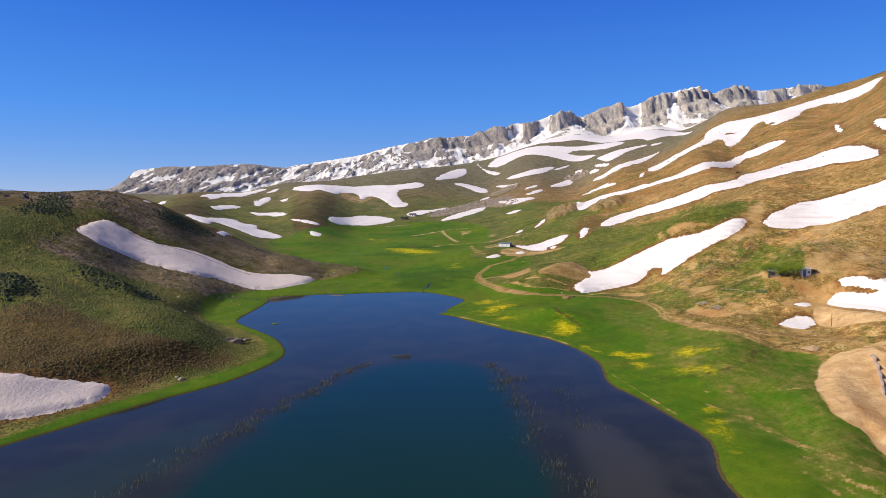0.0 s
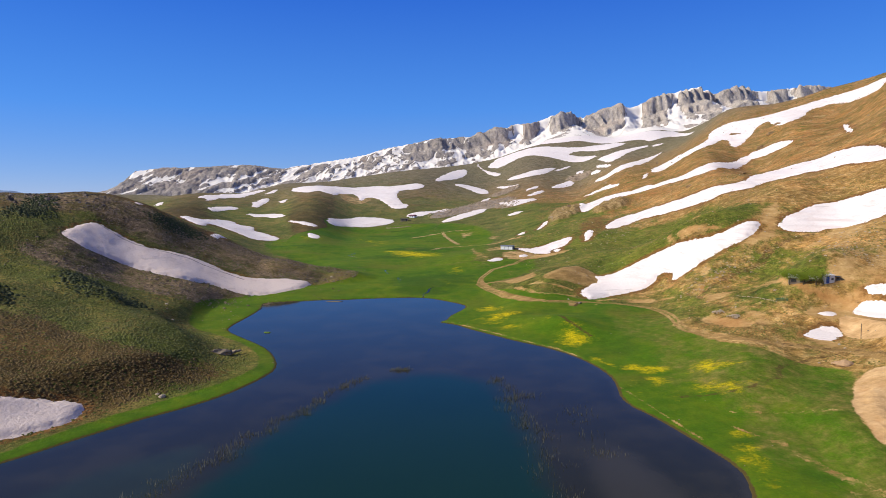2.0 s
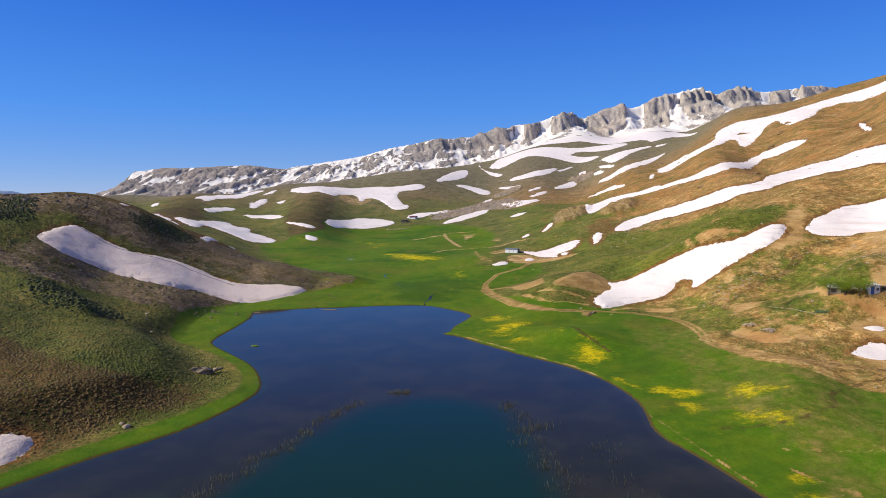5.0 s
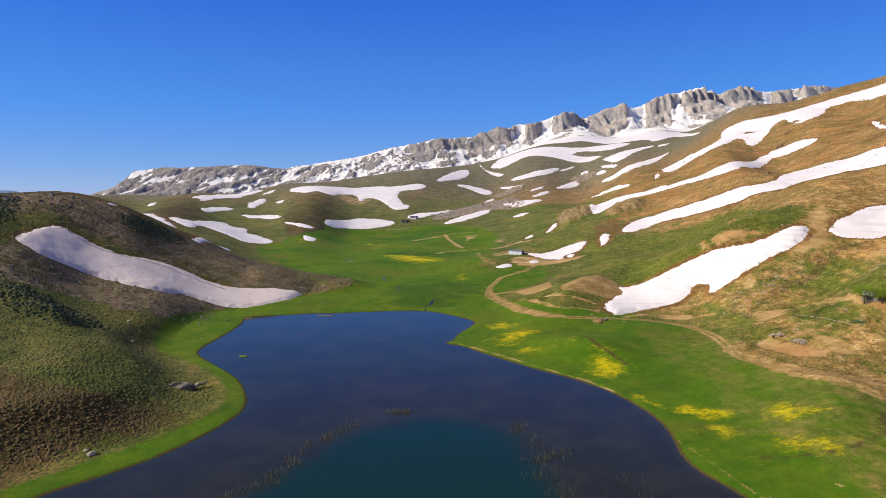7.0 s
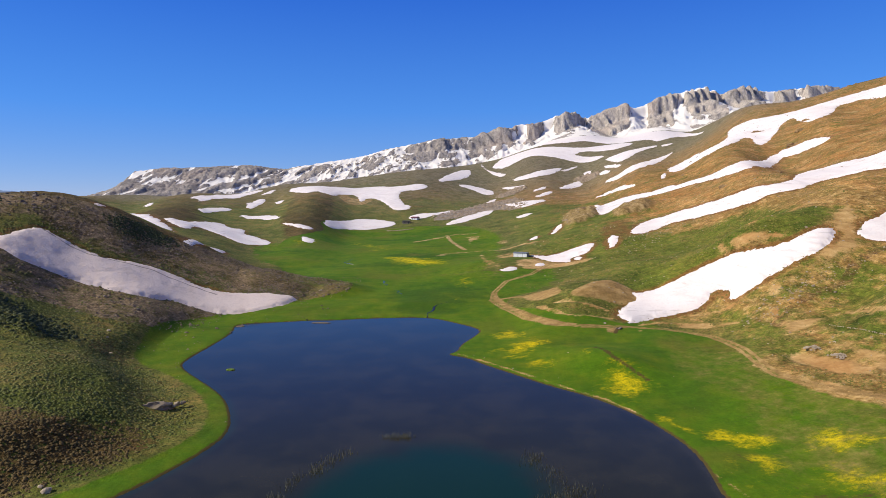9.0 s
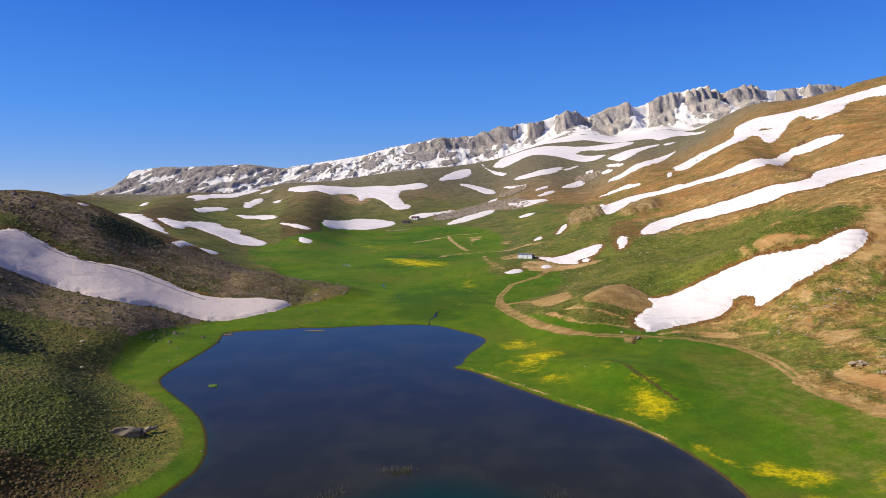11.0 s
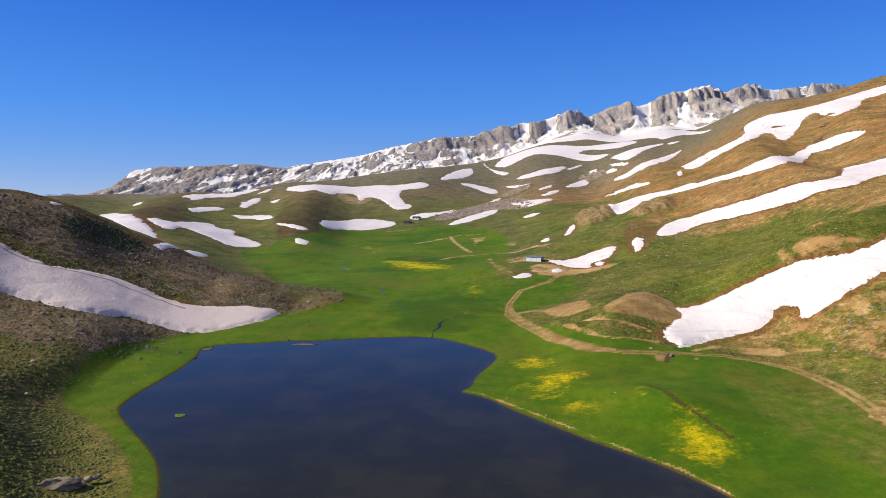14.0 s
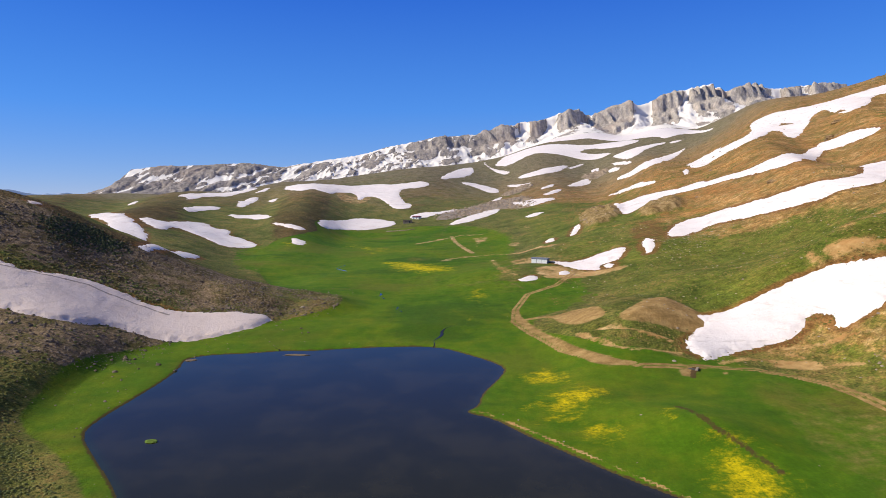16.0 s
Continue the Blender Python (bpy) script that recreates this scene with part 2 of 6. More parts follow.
    snowy = n.maths("ADD", n.attribute("snowy"), n.maths("MULTIPLY", n.maths("SUBTRACT", n.noise(9, 6, 0.72), 0.5), 0.30))
    colour = n.mix(n.mask(snowy, 0.485, 0.515), colour, (0.83, 0.79, 0.77))
    colour = n.mix(1.0, colour, n.mix(n.mask(far_rock, 0.38, 0.6), n.mix(n.attribute("upland"), (1.08, 1.0, 0.78), (1.03, 1.0, 0.93)), (1.02, 1.0, 0.94)), "MULTIPLY")
    n.colour(colour)
    relief = n.maths("ADD", n.maths("MULTIPLY", small, 0.8), n.maths("MULTIPLY", fine, 0.35))
    cracks = n.maths("MULTIPLY", n.maths("MULTIPLY", n.noise(22, 7, 0.72, (1, 1, 2.5)), 22.0), n.maths("MULTIPLY", n.attribute("rock"), n.mask(snowy, 0.53, 0.47)))
    relief = n.maths("MULTIPLY", relief, n.maths("SUBTRACT", 1.0, n.maths("MULTIPLY", n.attribute("lush"), 0.7)))
    n.bump(n.maths("ADD", relief, cracks), 0.9, 0.45)
    return n.material


def snow_material(name, clean, dusty, cupped):
    n = Nodes(name, 0.75, 0.25)
    dust = n.mask(n.noise(12, 7, 0.75, (1, 1, 0.4), distortion=0.8), 0.48, 0.70)
    cups = n.noise(0.55, 4, 0.65)
    lines = n.mask(n.noise(9, 5, 0.7, (2.5, 1, 0.18), distortion=0.5), 0.585, 0.635)
    colour = n.mix(n.maths("MULTIPLY", dust, 0.6), clean, dusty)
    colour = n.mix(n.maths("MULTIPLY", n.mask(cups, 0.50, 0.68), 0.40), colour, cupped)
    colour = n.mix(n.maths("MULTIPLY", lines, 0.35), colour, (0.46, 0.38, 0.34))
    colour = n.mix(n.maths("MULTIPLY", n.mask(n.maths("ADD", n.attribute("grime"), n.maths("MULTIPLY", n.maths("SUBTRACT", n.noise(2.5, 5, 0.7), 0.5), 0.8)), 0.4, 0.7), 0.75), colour, (0.20, 0.155, 0.13))
    n.colour(colour)
    n.bump(n.maths("ADD", cups, n.maths("MULTIPLY", n.noise(0.3, 3), 0.5)), 0.6, 0.2)
    return n.material


def water_material():
    n = Nodes("lake_water", 0.06, 0.24)
    n.shader.inputs["IOR"].default_value = 1.33
    weed = n.noise(9, 5, 0.65)
    deep = n.mix(n.mask(weed, 0.4, 0.65), (0.021, 0.020, 0.008), (0.031, 0.028, 0.012))
    teal = n.mix(n.noise(22, 3), (0.005, 0.0225, 0.0125), (0.008, 0.030, 0.0165))
    colour = n.mix(n.mask(n.maths("ADD", n.attribute("teal"), n.maths("MULTIPLY", n.maths("SUBTRACT", weed, 0.5), 0.6)), 0.3, 0.75), deep, teal)
    shallow = n.maths("ADD", n.attribute("shallow"), n.maths("MULTIPLY", n.maths("SUBTRACT", weed, 0.5), 0.35))
    colour = n.mix(n.mask(shallow, 0.3, 1.0), colour, n.mix(n.attribute("west"), (0.042, 0.038, 0.024), (0.022, 0.036, 0.019)))
    n.colour(colour)
    n.bump(n.noise(1.8, 3, 0.5, (1.6, 1, 1)), 0.05, 0.05)
    return n.material


def plain(name, colour, roughness=0.8, metal=0.0, vary=0.25, grain=0.6):
    """A painted or natural surface with stains and grain."""
    n = Nodes(name, roughness, 0.3)
    n.shader.inputs["Metallic"].default_value = metal
    dark = tuple(c * (1 - vary) for c in colour)
    light = tuple(min(1, c * (1 + vary)) for c in colour)
    stain = n.maths("ADD", n.maths("MULTIPLY", n.noise(grain, 5, 0.7), 0.7), n.maths("MULTIPLY", n.noise(grain * 0.12, 3), 0.3))
    n.colour(n.mix(n.mask(stain, 0.3, 0.7), dark, light))
    n.bump(n.noise(grain * 0.2, 4), 0.25, 0.02)
    return n.material


def stone_material(name, dark, light):
    n = Nodes(name, 0.9, 0.2)
    tone = n.maths("ADD", n.maths("MULTIPLY", n.island(), 0.6), n.maths("MULTIPLY", n.noise(0.5, 5, 0.7), 0.4))
    n.colour(n.mix(tone, dark, light))
    n.bump(n.noise(0.25, 4), 0.6, 0.08)
    return n.material


def leaf_material(name, *tones):
    n = Nodes(name, 0.75, 0.2)
    tone = n.maths("ADD", n.maths("MULTIPLY", n.island(), 0.32), n.maths("MULTIPLY", n.noise(11, 6, 0.7), 0.68))
    n.colour(n.ramp(tone, *[(0.15 + 0.7 * k / (len(tones) - 1), (1.06 * c[0], c[1], 0.75 * c[2])) for k, c in enumerate(tones)]))
    return n.material


GROUND = ground_material()
SNOW = snow_material("old_snow", (0.83, 0.755, 0.72), (0.70, 0.575, 0.53), (0.70, 0.61, 0.585))
# a darker, warmer snow for the patches left of the lake
GREY_SNOW = snow_material("greyer_snow", (0.78, 0.645, 0.565), (0.62, 0.49, 0.42), (0.60, 0.485, 0.43))
WATER = water_material()
# ---- the lie of the land ----
# Heights of the ground along cross-sections of the valley. A section lies at one y; its stations
# stand at x = u * breadth(y), so that they spread out with the distance.
STATIONS = np.array((-2.5, -1.5, -1.0, -0.75, -0.65, -0.55, -0.47, -0.4, -0.33, -0.27, -0.21, -0.15, -0.05, 0.05, 0.12, 0.19, 0.25, 0.31,
                     0.36, 0.42, 0.48, 0.55, 0.62, 0.7, 0.78, 1.0, 1.5, 2.5))
SECTIONS = {}


def section(y, *heights):
    SECTIONS[y] = heights


def breadth(y):
    return np.sqrt((y + 40.0) ** 2 + 60.0 ** 2)


def spline_weights(x, knots):
    """Weights of the knots at each x for a smooth curve through them (cubic Hermite, central slopes)."""
    x = np.clip(np.asarray(x, float).ravel(), knots[0], knots[-1])
    n, k = len(x), len(knots)
    i = np.clip(np.searchsorted(knots, x, side="right") - 1, 0, k - 2)
    h = knots[i + 1] - knots[i]
    t = (x - knots[i]) / h
    h00, h10 = 2 * t**3 - 3 * t**2 + 1, t**3 - 2 * t**2 + t
    h01, h11 = -2 * t**3 + 3 * t**2, t**3 - t**2
    slopes = np.zeros((k, k))
    for j in range(k):
        a, b = max(j - 1, 0), min(j + 1, k - 1)
        slopes[j, b] += 1 / (knots[b] - knots[a])
        slopes[j, a] -= 1 / (knots[b] - knots[a])
    w = np.zeros((n, k))
    r = np.arange(n)
    w[r, i] += h00
    w[r, i + 1] += h01
    w += (h10 * h)[:, None] * slopes[i] + (h11 * h)[:, None] * slopes[i + 1]
    return w
section(-1500, 338, 278, 248, 232, 211, 160, 109, 65.1, 37.6, 36.4, 58, 95.8, 157, 194, 181, 133, 82.1, 36.1, 8.7, -6.9, -20.1, -11.7, 31.5, 108, 152, 239, 436, 828)
section(-300, 108, 73.4, 56.1, 47.5, 44.5, 36, 24.6, 12.2, 5, 6.4, 12.1, 17.3, 23.5, 30, 32.1, 27.1, 18, 7.7, 2, -1.2, -3.7, -2.5, 7.3, 18, 27.8, 55.6, 120, 247)
section(-60, 62, 32.7, 18.1, 10.8, 11.3, 11.2, 7.8, 1.6, -1.5, 0.3, 2.9, 1.6, -2.6, -2.1, 2.3, 6, 5.2, 2, 0.7, -0, -0.4, -0.6, 2.5, 0, 3, 19.2, 56.5, 131)
section(20, 47, 20.4, 7.1, 0.5, 0.9, 3.2, 2.3, -1.7, -3.5, -1.7, -0.1, -3.4, -10.8, -12.4, -7.6, -0.9, 1.1, 0.2, 0.4, -0.1, 0.6, 0.5, 1.6, -5.8, -5.1, 7.1, 35.4, 92.1)
section(60, 41.9, 17.8, 5.8, -0.2, -2.1, -0.4, -0.1, -2.9, -4.2, -2.7, -1.2, -5.1, -14, -17, -12.3, -3.8, -0, 0.1, 1, 0, 1.2, 2.5, 2.1, -8, -8.3, 1.7, 24.7, 70.7)
section(80, 43.3, 27.8, 20, 16.4, 7.2, 1.7, 3.4, 2.2, -0.7, -2.8, -2.8, -4.4, -10.9, -13.2, -5, -0.9, 0.3, 0.2, 2.6, 1, 2.1, 4.7, 5.9, -1, -0.1, 9.9, 32.5, 77.7)
section(100, 58.7, 36.2, 24.9, 18.8, 14.3, 9.3, 9.3, 6.8, 5.1, 2, -0.3, -0.1, -4.1, -7, -2.1, 0.6, 1.3, 3.3, 2.6, 4.6, 8.1, 4.6, 12.8, 16.1, 16.7, 28.4, 54.9, 108)
section(120, 70.1, 43.2, 29.8, 22.6, 18.3, 13.8, 11.7, 9, 6.9, 3.3, 0.5, -0.8, -2.2, -5.4, -0.7, 1.1, 2, 4.5, 5.6, 5.8, 12.4, 10.3, 18, 27.2, 31.8, 45.4, 76.3, 138)
section(137, 69, 45, 32.9, 26, 20.8, 15.6, 12.8, 9.3, 4.5, 2, -0.5, -1.3, -1.3, -0.1, 3.4, 1.2, 2.5, 5.3, 9.9, 16.4, 15.4, 16.7, 24.9, 35, 41.2, 56.8, 92.2, 163)
section(155, 61.5, 45, 36.8, 32, 27.4, 21.5, 15.5, 8.4, 4.1, -1, 2.5, -1.3, -0.5, 0.8, 1.3, 1.7, 2.1, 7.6, 9.1, 14.8, 19.7, 24.3, 31.6, 41, 48.2, 66, 106, 187)
section(175, 56.7, 43.1, 36.2, 32.5, 29.1, 27.0, 20.2, 10.6, 6, -0.4, 0.5, 0.2, -1.3, 1.2, 3.6, 2, 4.1, 12.9, 18.4, 19.5, 22, 31.7, 38.1, 46.5, 54.5, 74.6, 120, 211)
section(195, 57.1, 43.9, 37.5, 34.6, 32.9, 30.9, 26.8, 18.2, 9.3, 3.1, 0.1, -0.3, 0.8, 1.1, 7.3, 6.6, 14.3, 23.3, 25.4, 27.5, 29, 37.3, 43.7, 51.6, 60.3, 82.2, 132, 232)
section(215, 60.9, 45.5, 37.9, 34.2, 32.5, 32.3, 32.1, 26.2, 15.1, 8.4, 4.2, -0.4, 1.1, 1.7, 4, 9.7, 13, 17.3, 25, 32.9, 34.8, 42.3, 49.3, 56.9, 65.9, 89.7, 144, 252)
section(240, 66.4, 47.3, 37.7, 32.9, 31, 30.1, 32, 26.9, 18.4, 10.1, 4.3, 1.6, 1.1, 2.6, 4.1, 8.7, 11.2, 18.3, 27.5, 32.6, 38.8, 48, 56.7, 64.1, 72.8, 98.7, 157, 275)
section(270, 70.1, 48.2, 37.3, 31.8, 29.4, 25.1, 23.9, 19.4, 13.7, 6.5, 0.9, 1.8, 1.3, 5.5, 5.8, 13.1, 16.2, 24.9, 35, 37.5, 42.2, 53.9, 66.2, 74.2, 80.2, 109, 173, 303)
section(310, 69.4, 47.8, 37.1, 31.8, 28.8, 22.5, 18, 15.7, 11, 4.4, 3, 1.2, 3.1, 4.5, 11.2, 17.2, 21.9, 32.2, 41.4, 39, 48.3, 61, 78.1, 89.1, 93.5, 125, 196, 338)
section(370, 63.3, 46, 37.3, 33, 30.4, 25.7, 19.2, 20, 13, 6.3, 6.4, 3.2, 3.5, 4.6, 12.4, 22.4, 28.9, 39.4, 50.2, 46.3, 61.1, 71.3, 93.2, 108, 117, 152, 231, 389)
section(480, 52.9, 42, 36.6, 33.9, 32.5, 30.2, 23, 25.6, 16.6, 15, 19.1, 5.1, 5.3, 11, 18.3, 24.4, 40.9, 49.8, 65.9, 69.5, 84.8, 92.2, 116, 136, 149, 192, 288, 482)
section(620, 42.5, 36.9, 34.1, 32.8, 33.7, 34.3, 26.8, 33.3, 29.3, 26.5, 34.2, 22.9, 21.4, 22.1, 28.6, 30.5, 55.1, 61.2, 82.3, 105, 115, 131, 143, 160, 174, 228, 353, 602)
section(850, 29.4, 29.6, 29.7, 30.1, 33.9, 38.3, 34, 40.4, 39.9, 47.6, 51.1, 49.5, 53.4, 41.3, 52.3, 49.5, 76.4, 84, 106, 145, 150, 155, 156, 181, 197, 275, 451, 801)
section(1200, 13.3, 20.8, 24.7, 27.5, 32.4, 42.9, 41, 38.6, 43.7, 60.4, 63.7, 71.6, 84.7, 74.4, 95.4, 92.8, 115, 126, 143, 190, 175, 169, 185, 217, 243, 353, 602, 1100)
section(1700, -6.1, 10.8, 19.3, 23.6, 27.2, 48.8, 45.9, 29.3, 53.8, 74.3, 77.3, 91.8, 110, 131, 161, 175, 180, 197, 200, 245, 192, 172, 241, 280, 321, 474, 824, 1522)
section(2300, -25.9, -3.3, 8.2, 13, 16.7, 51.9, 42.9, 12.6, 61.9, 87.4, 92.5, 104, 111, 159, 226, 271, 251, 283, 275, 304, 189, 161, 317, 366, 420, 625, 1092, 2027)
section(3000, -45, -26, -16.5, -12.3, 0.1, 46.5, 19.9, -11.3, 66.9, 103, 112, 110, 68.7, 144, 295, 375, 338, 380, 366, 356, 162, 133, 384, 467, 539, 804, 1407, 2614)
section(4700, -89.4, -84.2, -81.9, -82.1, -42.6, 29, -39.9, -72, 77.3, 140, 159, 120, -50.7, 86.5, 459, 626, 553, 613, 591, 475, 91.4, 53, 537, 709, 830, 1240, 2173, 4040)
# The lake's shoreline, counter-clockwise from its near right bank; the water lies at z = 0.
SHORE = np.array((
    (34, 5), (30, 35), (28.7, 58), (29, 63.5), (31, 69), (31.8, 73), (30, 80), (28, 87.5), (25, 94.5), (26.4, 102), (26.6, 109), (24, 118.5),
    (19.3, 126.4), (13.7, 132), (9.2, 137.8), (4.3, 144), (1, 149.3), (-3.2, 151.8), (-0.9, 153.8), (-0.4, 159), (2.6, 166.6), (4.5, 173),
    (2, 177.5), (-2, 182.3), (-7.7, 188.5), (-18.2, 188.3), (-27, 186.6)))
SHORE_WEST = np.array((
    (-32.4, 185), (-37.4, 185.4), (-43.3, 183.3), (-50.5, 182.4), (-53.6, 179.2), (-51.8, 174), (-51, 166), (-51.1, 157.6), (-51.3, 149), (-50.5, 143.5),
    (-42.2, 134.3), (-36, 127), (-31.9, 119), (-29.8, 112.5), (-30.4, 107.5), (-31.8, 102.5), (-34.2, 96.5), (-37.6, 91.8), (-41.4, 87.6), (-45.3, 81.5),
    (-49, 75.5), (-53, 70), (-60, 52), (-64, 20), (-62, -30), (-30, -70), (10, -75), (36, -40)))


def rounded(outline, times=2):
    """An outline with its corners cut."""
    p = np.asarray(outline, float)
    for _ in range(times):
        q = np.roll(p, -1, 0)
        p = np.stack([0.75 * p + 0.25 * q, 0.25 * p + 0.75 * q], 1).reshape(-1, 2)
    return p


def inside_distance(x, y, outline):
    """Distance to a closed outline, positive inside."""
    x, y = np.asarray(x, float), np.asarray(y, float)
    best, odd = np.full(x.shape, 1e18), np.zeros(x.shape, bool)
    for (ax, ay), (bx, by) in zip(outline, np.roll(outline, -1, 0)):
        dx, dy = bx - ax, by - ay
        t = np.clip(((x - ax) * dx + (y - ay) * dy) / (dx * dx + dy * dy + 1e-12), 0, 1)
        best = np.minimum(best, (x - ax - t * dx) ** 2 + (y - ay - t * dy) ** 2)
        if dy:
            odd ^= ((ay > y) != (by > y)) & (x < dx * (y - ay) / dy + ax)
    return np.where(odd, 1, -1) * np.sqrt(best)


def line_distance(x, y, line):
    """Distance to an open line."""
    best = np.full(np.shape(x), 1e18)
    for (ax, ay), (bx, by) in zip(line[:-1], line[1:]):
        dx, dy = bx - ax, by - ay
        t = np.clip(((x - ax) * dx + (y - ay) * dy) / (dx * dx + dy * dy + 1e-12), 0, 1)
        best = np.minimum(best, (x - ax - t * dx) ** 2 + (y - ay - t * dy) ** 2)
    return np.sqrt(best)


def smooth(a, b, x):
    t = np.clip((x - a) / (b - a), 0, 1)
    return t * t * (3 - 2 * t)


LAKE = rounded(np.concatenate([SHORE, SHORE_WEST]))

# The crest of the far range, from its western end: x and height. It runs along y = 2430 + 0.24 x.
CREST_X = np.array((-1500, -1290, -1219, -1174, -1136, -1088, -1037, -937, -834, -757, -681, -642, -523, -421, -339, -255, -170, -62, 48, 137, 251, 297, 402,
                    461, 533, 629, 678, 723, 753, 840, 929, 1019, 1085, 1125, 1164, 1231, 1299, 1382, 1465, 1577, 1800, 2600))
CREST_Z = np.array((20, 51, 76, 95, 138, 144, 152, 151, 159, 161, 153, 147, 166, 183, 199, 227, 243, 266, 271, 297, 321, 321, 361,
                    374, 357, 396, 413, 398, 408, 447, 466, 487, 477, 464, 489, 498, 488, 483, 498, 509, 500, 420))


def hashed(i, j, seed):
    with np.errstate(over="ignore"):
        h = (i.astype(np.int64) * 374761393 + j.astype(np.int64) * 668265263 + seed * 974634731) & 0xFFFFFFFF
        h = ((h ^ (h >> 13)) * 1274126177) & 0xFFFFFFFF
    return ((h ^ (h >> 16)) & 0xFFFFFF) / 0xFFFFFF


def bumps(x, y, seed=0):
    """Smooth noise in -1..1 with cells one unit wide."""
    i, j = np.floor(x), np.floor(y)
    u, v = x - i, y - j
    u, v = u * u * u * (u * (u * 6 - 15) + 10), v * v * v * (v * (v * 6 - 15) + 10)
    a, b, c, d = hashed(i, j, seed), hashed(i + 1, j, seed), hashed(i, j + 1, seed), hashed(i + 1, j + 1, seed)
    return 2 * ((a * (1 - u) + b * u) * (1 - v) + (c * (1 - u) + d * u) * v) - 1


def rough(x, y, octaves=4, seed=0, ridged=False):
    total, norm, amp = 0, 0, 1.0
    for n in range(octaves):
        b = bumps(x * 2.03**n + 17.3 * n, y * 2.03**n - 9.1 * n, seed + n)
        total = total + amp * ((1 - 2 * np.abs(b)) if ridged else b)
        norm, amp = norm + amp, amp * 0.5
    return total / norm


# Where the snow gullies cut the eastern cliffs, by their place along the crest, and their half widths.
COULOIRS = ((262, 10), (378, 26), (520, 14), (742, 22), (925, 9), (1128, 10), (1345, 34), (1480, 24))


def couloir(x, front):
    """Near 1 in the gullies of the eastern cliffs, 0 on the buttresses between them."""
    w = x + 0.30 * front + 20 * bumps(x / 70, front / 45, 55) + 10 * bumps(x / 22, front / 18, 56)
    return np.max([np.exp(-(((w - c) / (half + 0.16 * np.clip(front, 0, 140))) ** 4)) for c, half in COULOIRS], 0)


def strata(x, y):
    """Beds of rock that slant across the range: above 0 they stand out as ribs, below 0 they are shelves and runnels."""
    a = 0.80 * x - 0.45 * y + 26 * bumps(x / 120, y / 120, 83) + 9 * bumps(x / 37, y / 37, 84)
    return rough(a / 27, (0.45 * x + 0.80 * y) / 110, 4, 81) + 0.40 * rough(x / 19, y / 45, 4, 82, True) - 0.05


def range_crag(x, y):
    """Ribs of bare rock that stand out of the slopes of the range."""
    warp = x + 45 * bumps(x / 130, y / 130, 53) + 0.25 * (y - 2430)
    return np.maximum(rough(warp / 62 + 0.4 * bumps(x / 50, y / 50, 58), y / 75, 5, 59, True), -0.2)


PIT = ((67.5, 125.6), (72.9, 126), (76.5, 124.5), (79.8, 117.5), (81.5, 113), (86, 98), (79, 94), (75.5, 104), (74.6, 112), (74.0, 118.6), (69.5, 119.6), (66.5, 121))
QUARRY = ((63.6, 96.2), (61.4, 96.6), (57.2, 93.5), (53.5, 88), (50.3, 83.1), (48.8, 77.8), (47.3, 74.1), (48.2, 72.2), (49.6, 71.7), (47.9, 67), (47.8, 62), (56, 58), (68, 70), (74, 84), (70, 95))
HEAP_GROUND = ((51.4, 135.5), (53.5, 137.6), (56, 134.5), (57.8, 130), (58, 126), (57.6, 122.1), (55.9, 120.8), (53.0, 123.1), (51.8, 127.3))
# Bluffs of brown rock that stand out of the slope above the hut.
BLUFFS = (((53, 340.7), (62.8, 345.2), (72.1, 354.5), (82.9, 402.6), (92, 430), (88, 460), (76, 450), (64.8, 425.8)), ((78.3, 357.3), (92.8, 369), (104.5, 375.6), (95, 338), (84.2, 329.1), (74.7, 331)))
# The toe of the knoll's ridge, where it runs out into the meadow.
RIDGE_TOE = ((-66, 216), (-50, 213), (-38, 214), (-30, 224), (-32, 236), (-46, 242), (-64, 240))
# The spoil mound and the old terraces inside the bend of the track.
MOUND = ((26.4, 186.7), (30.9, 191.2), (37.5, 200), (41.4, 199.2), (44, 191.2), (42.6, 184.2), (34.8, 182.8), (27.1, 183.9))
TERRACES = ((18, 186), (24, 187), (34, 181), (36, 174), (33, 170), (24, 171), (18, 178))
# Small scarps that drop away to the east: the line of the brink and the drop.
SCARPS = ((((-86.6, 143.8), (-82, 142), (-76, 138), (-71, 135)), 1.7), (((-88.3, 122.8), (-84, 118), (-81, 111)), 1.3))
SECTION_Y = np.array(sorted(SECTIONS), float)
HEIGHTS = np.array([SECTIONS[y] for y in sorted(SECTIONS)], float)


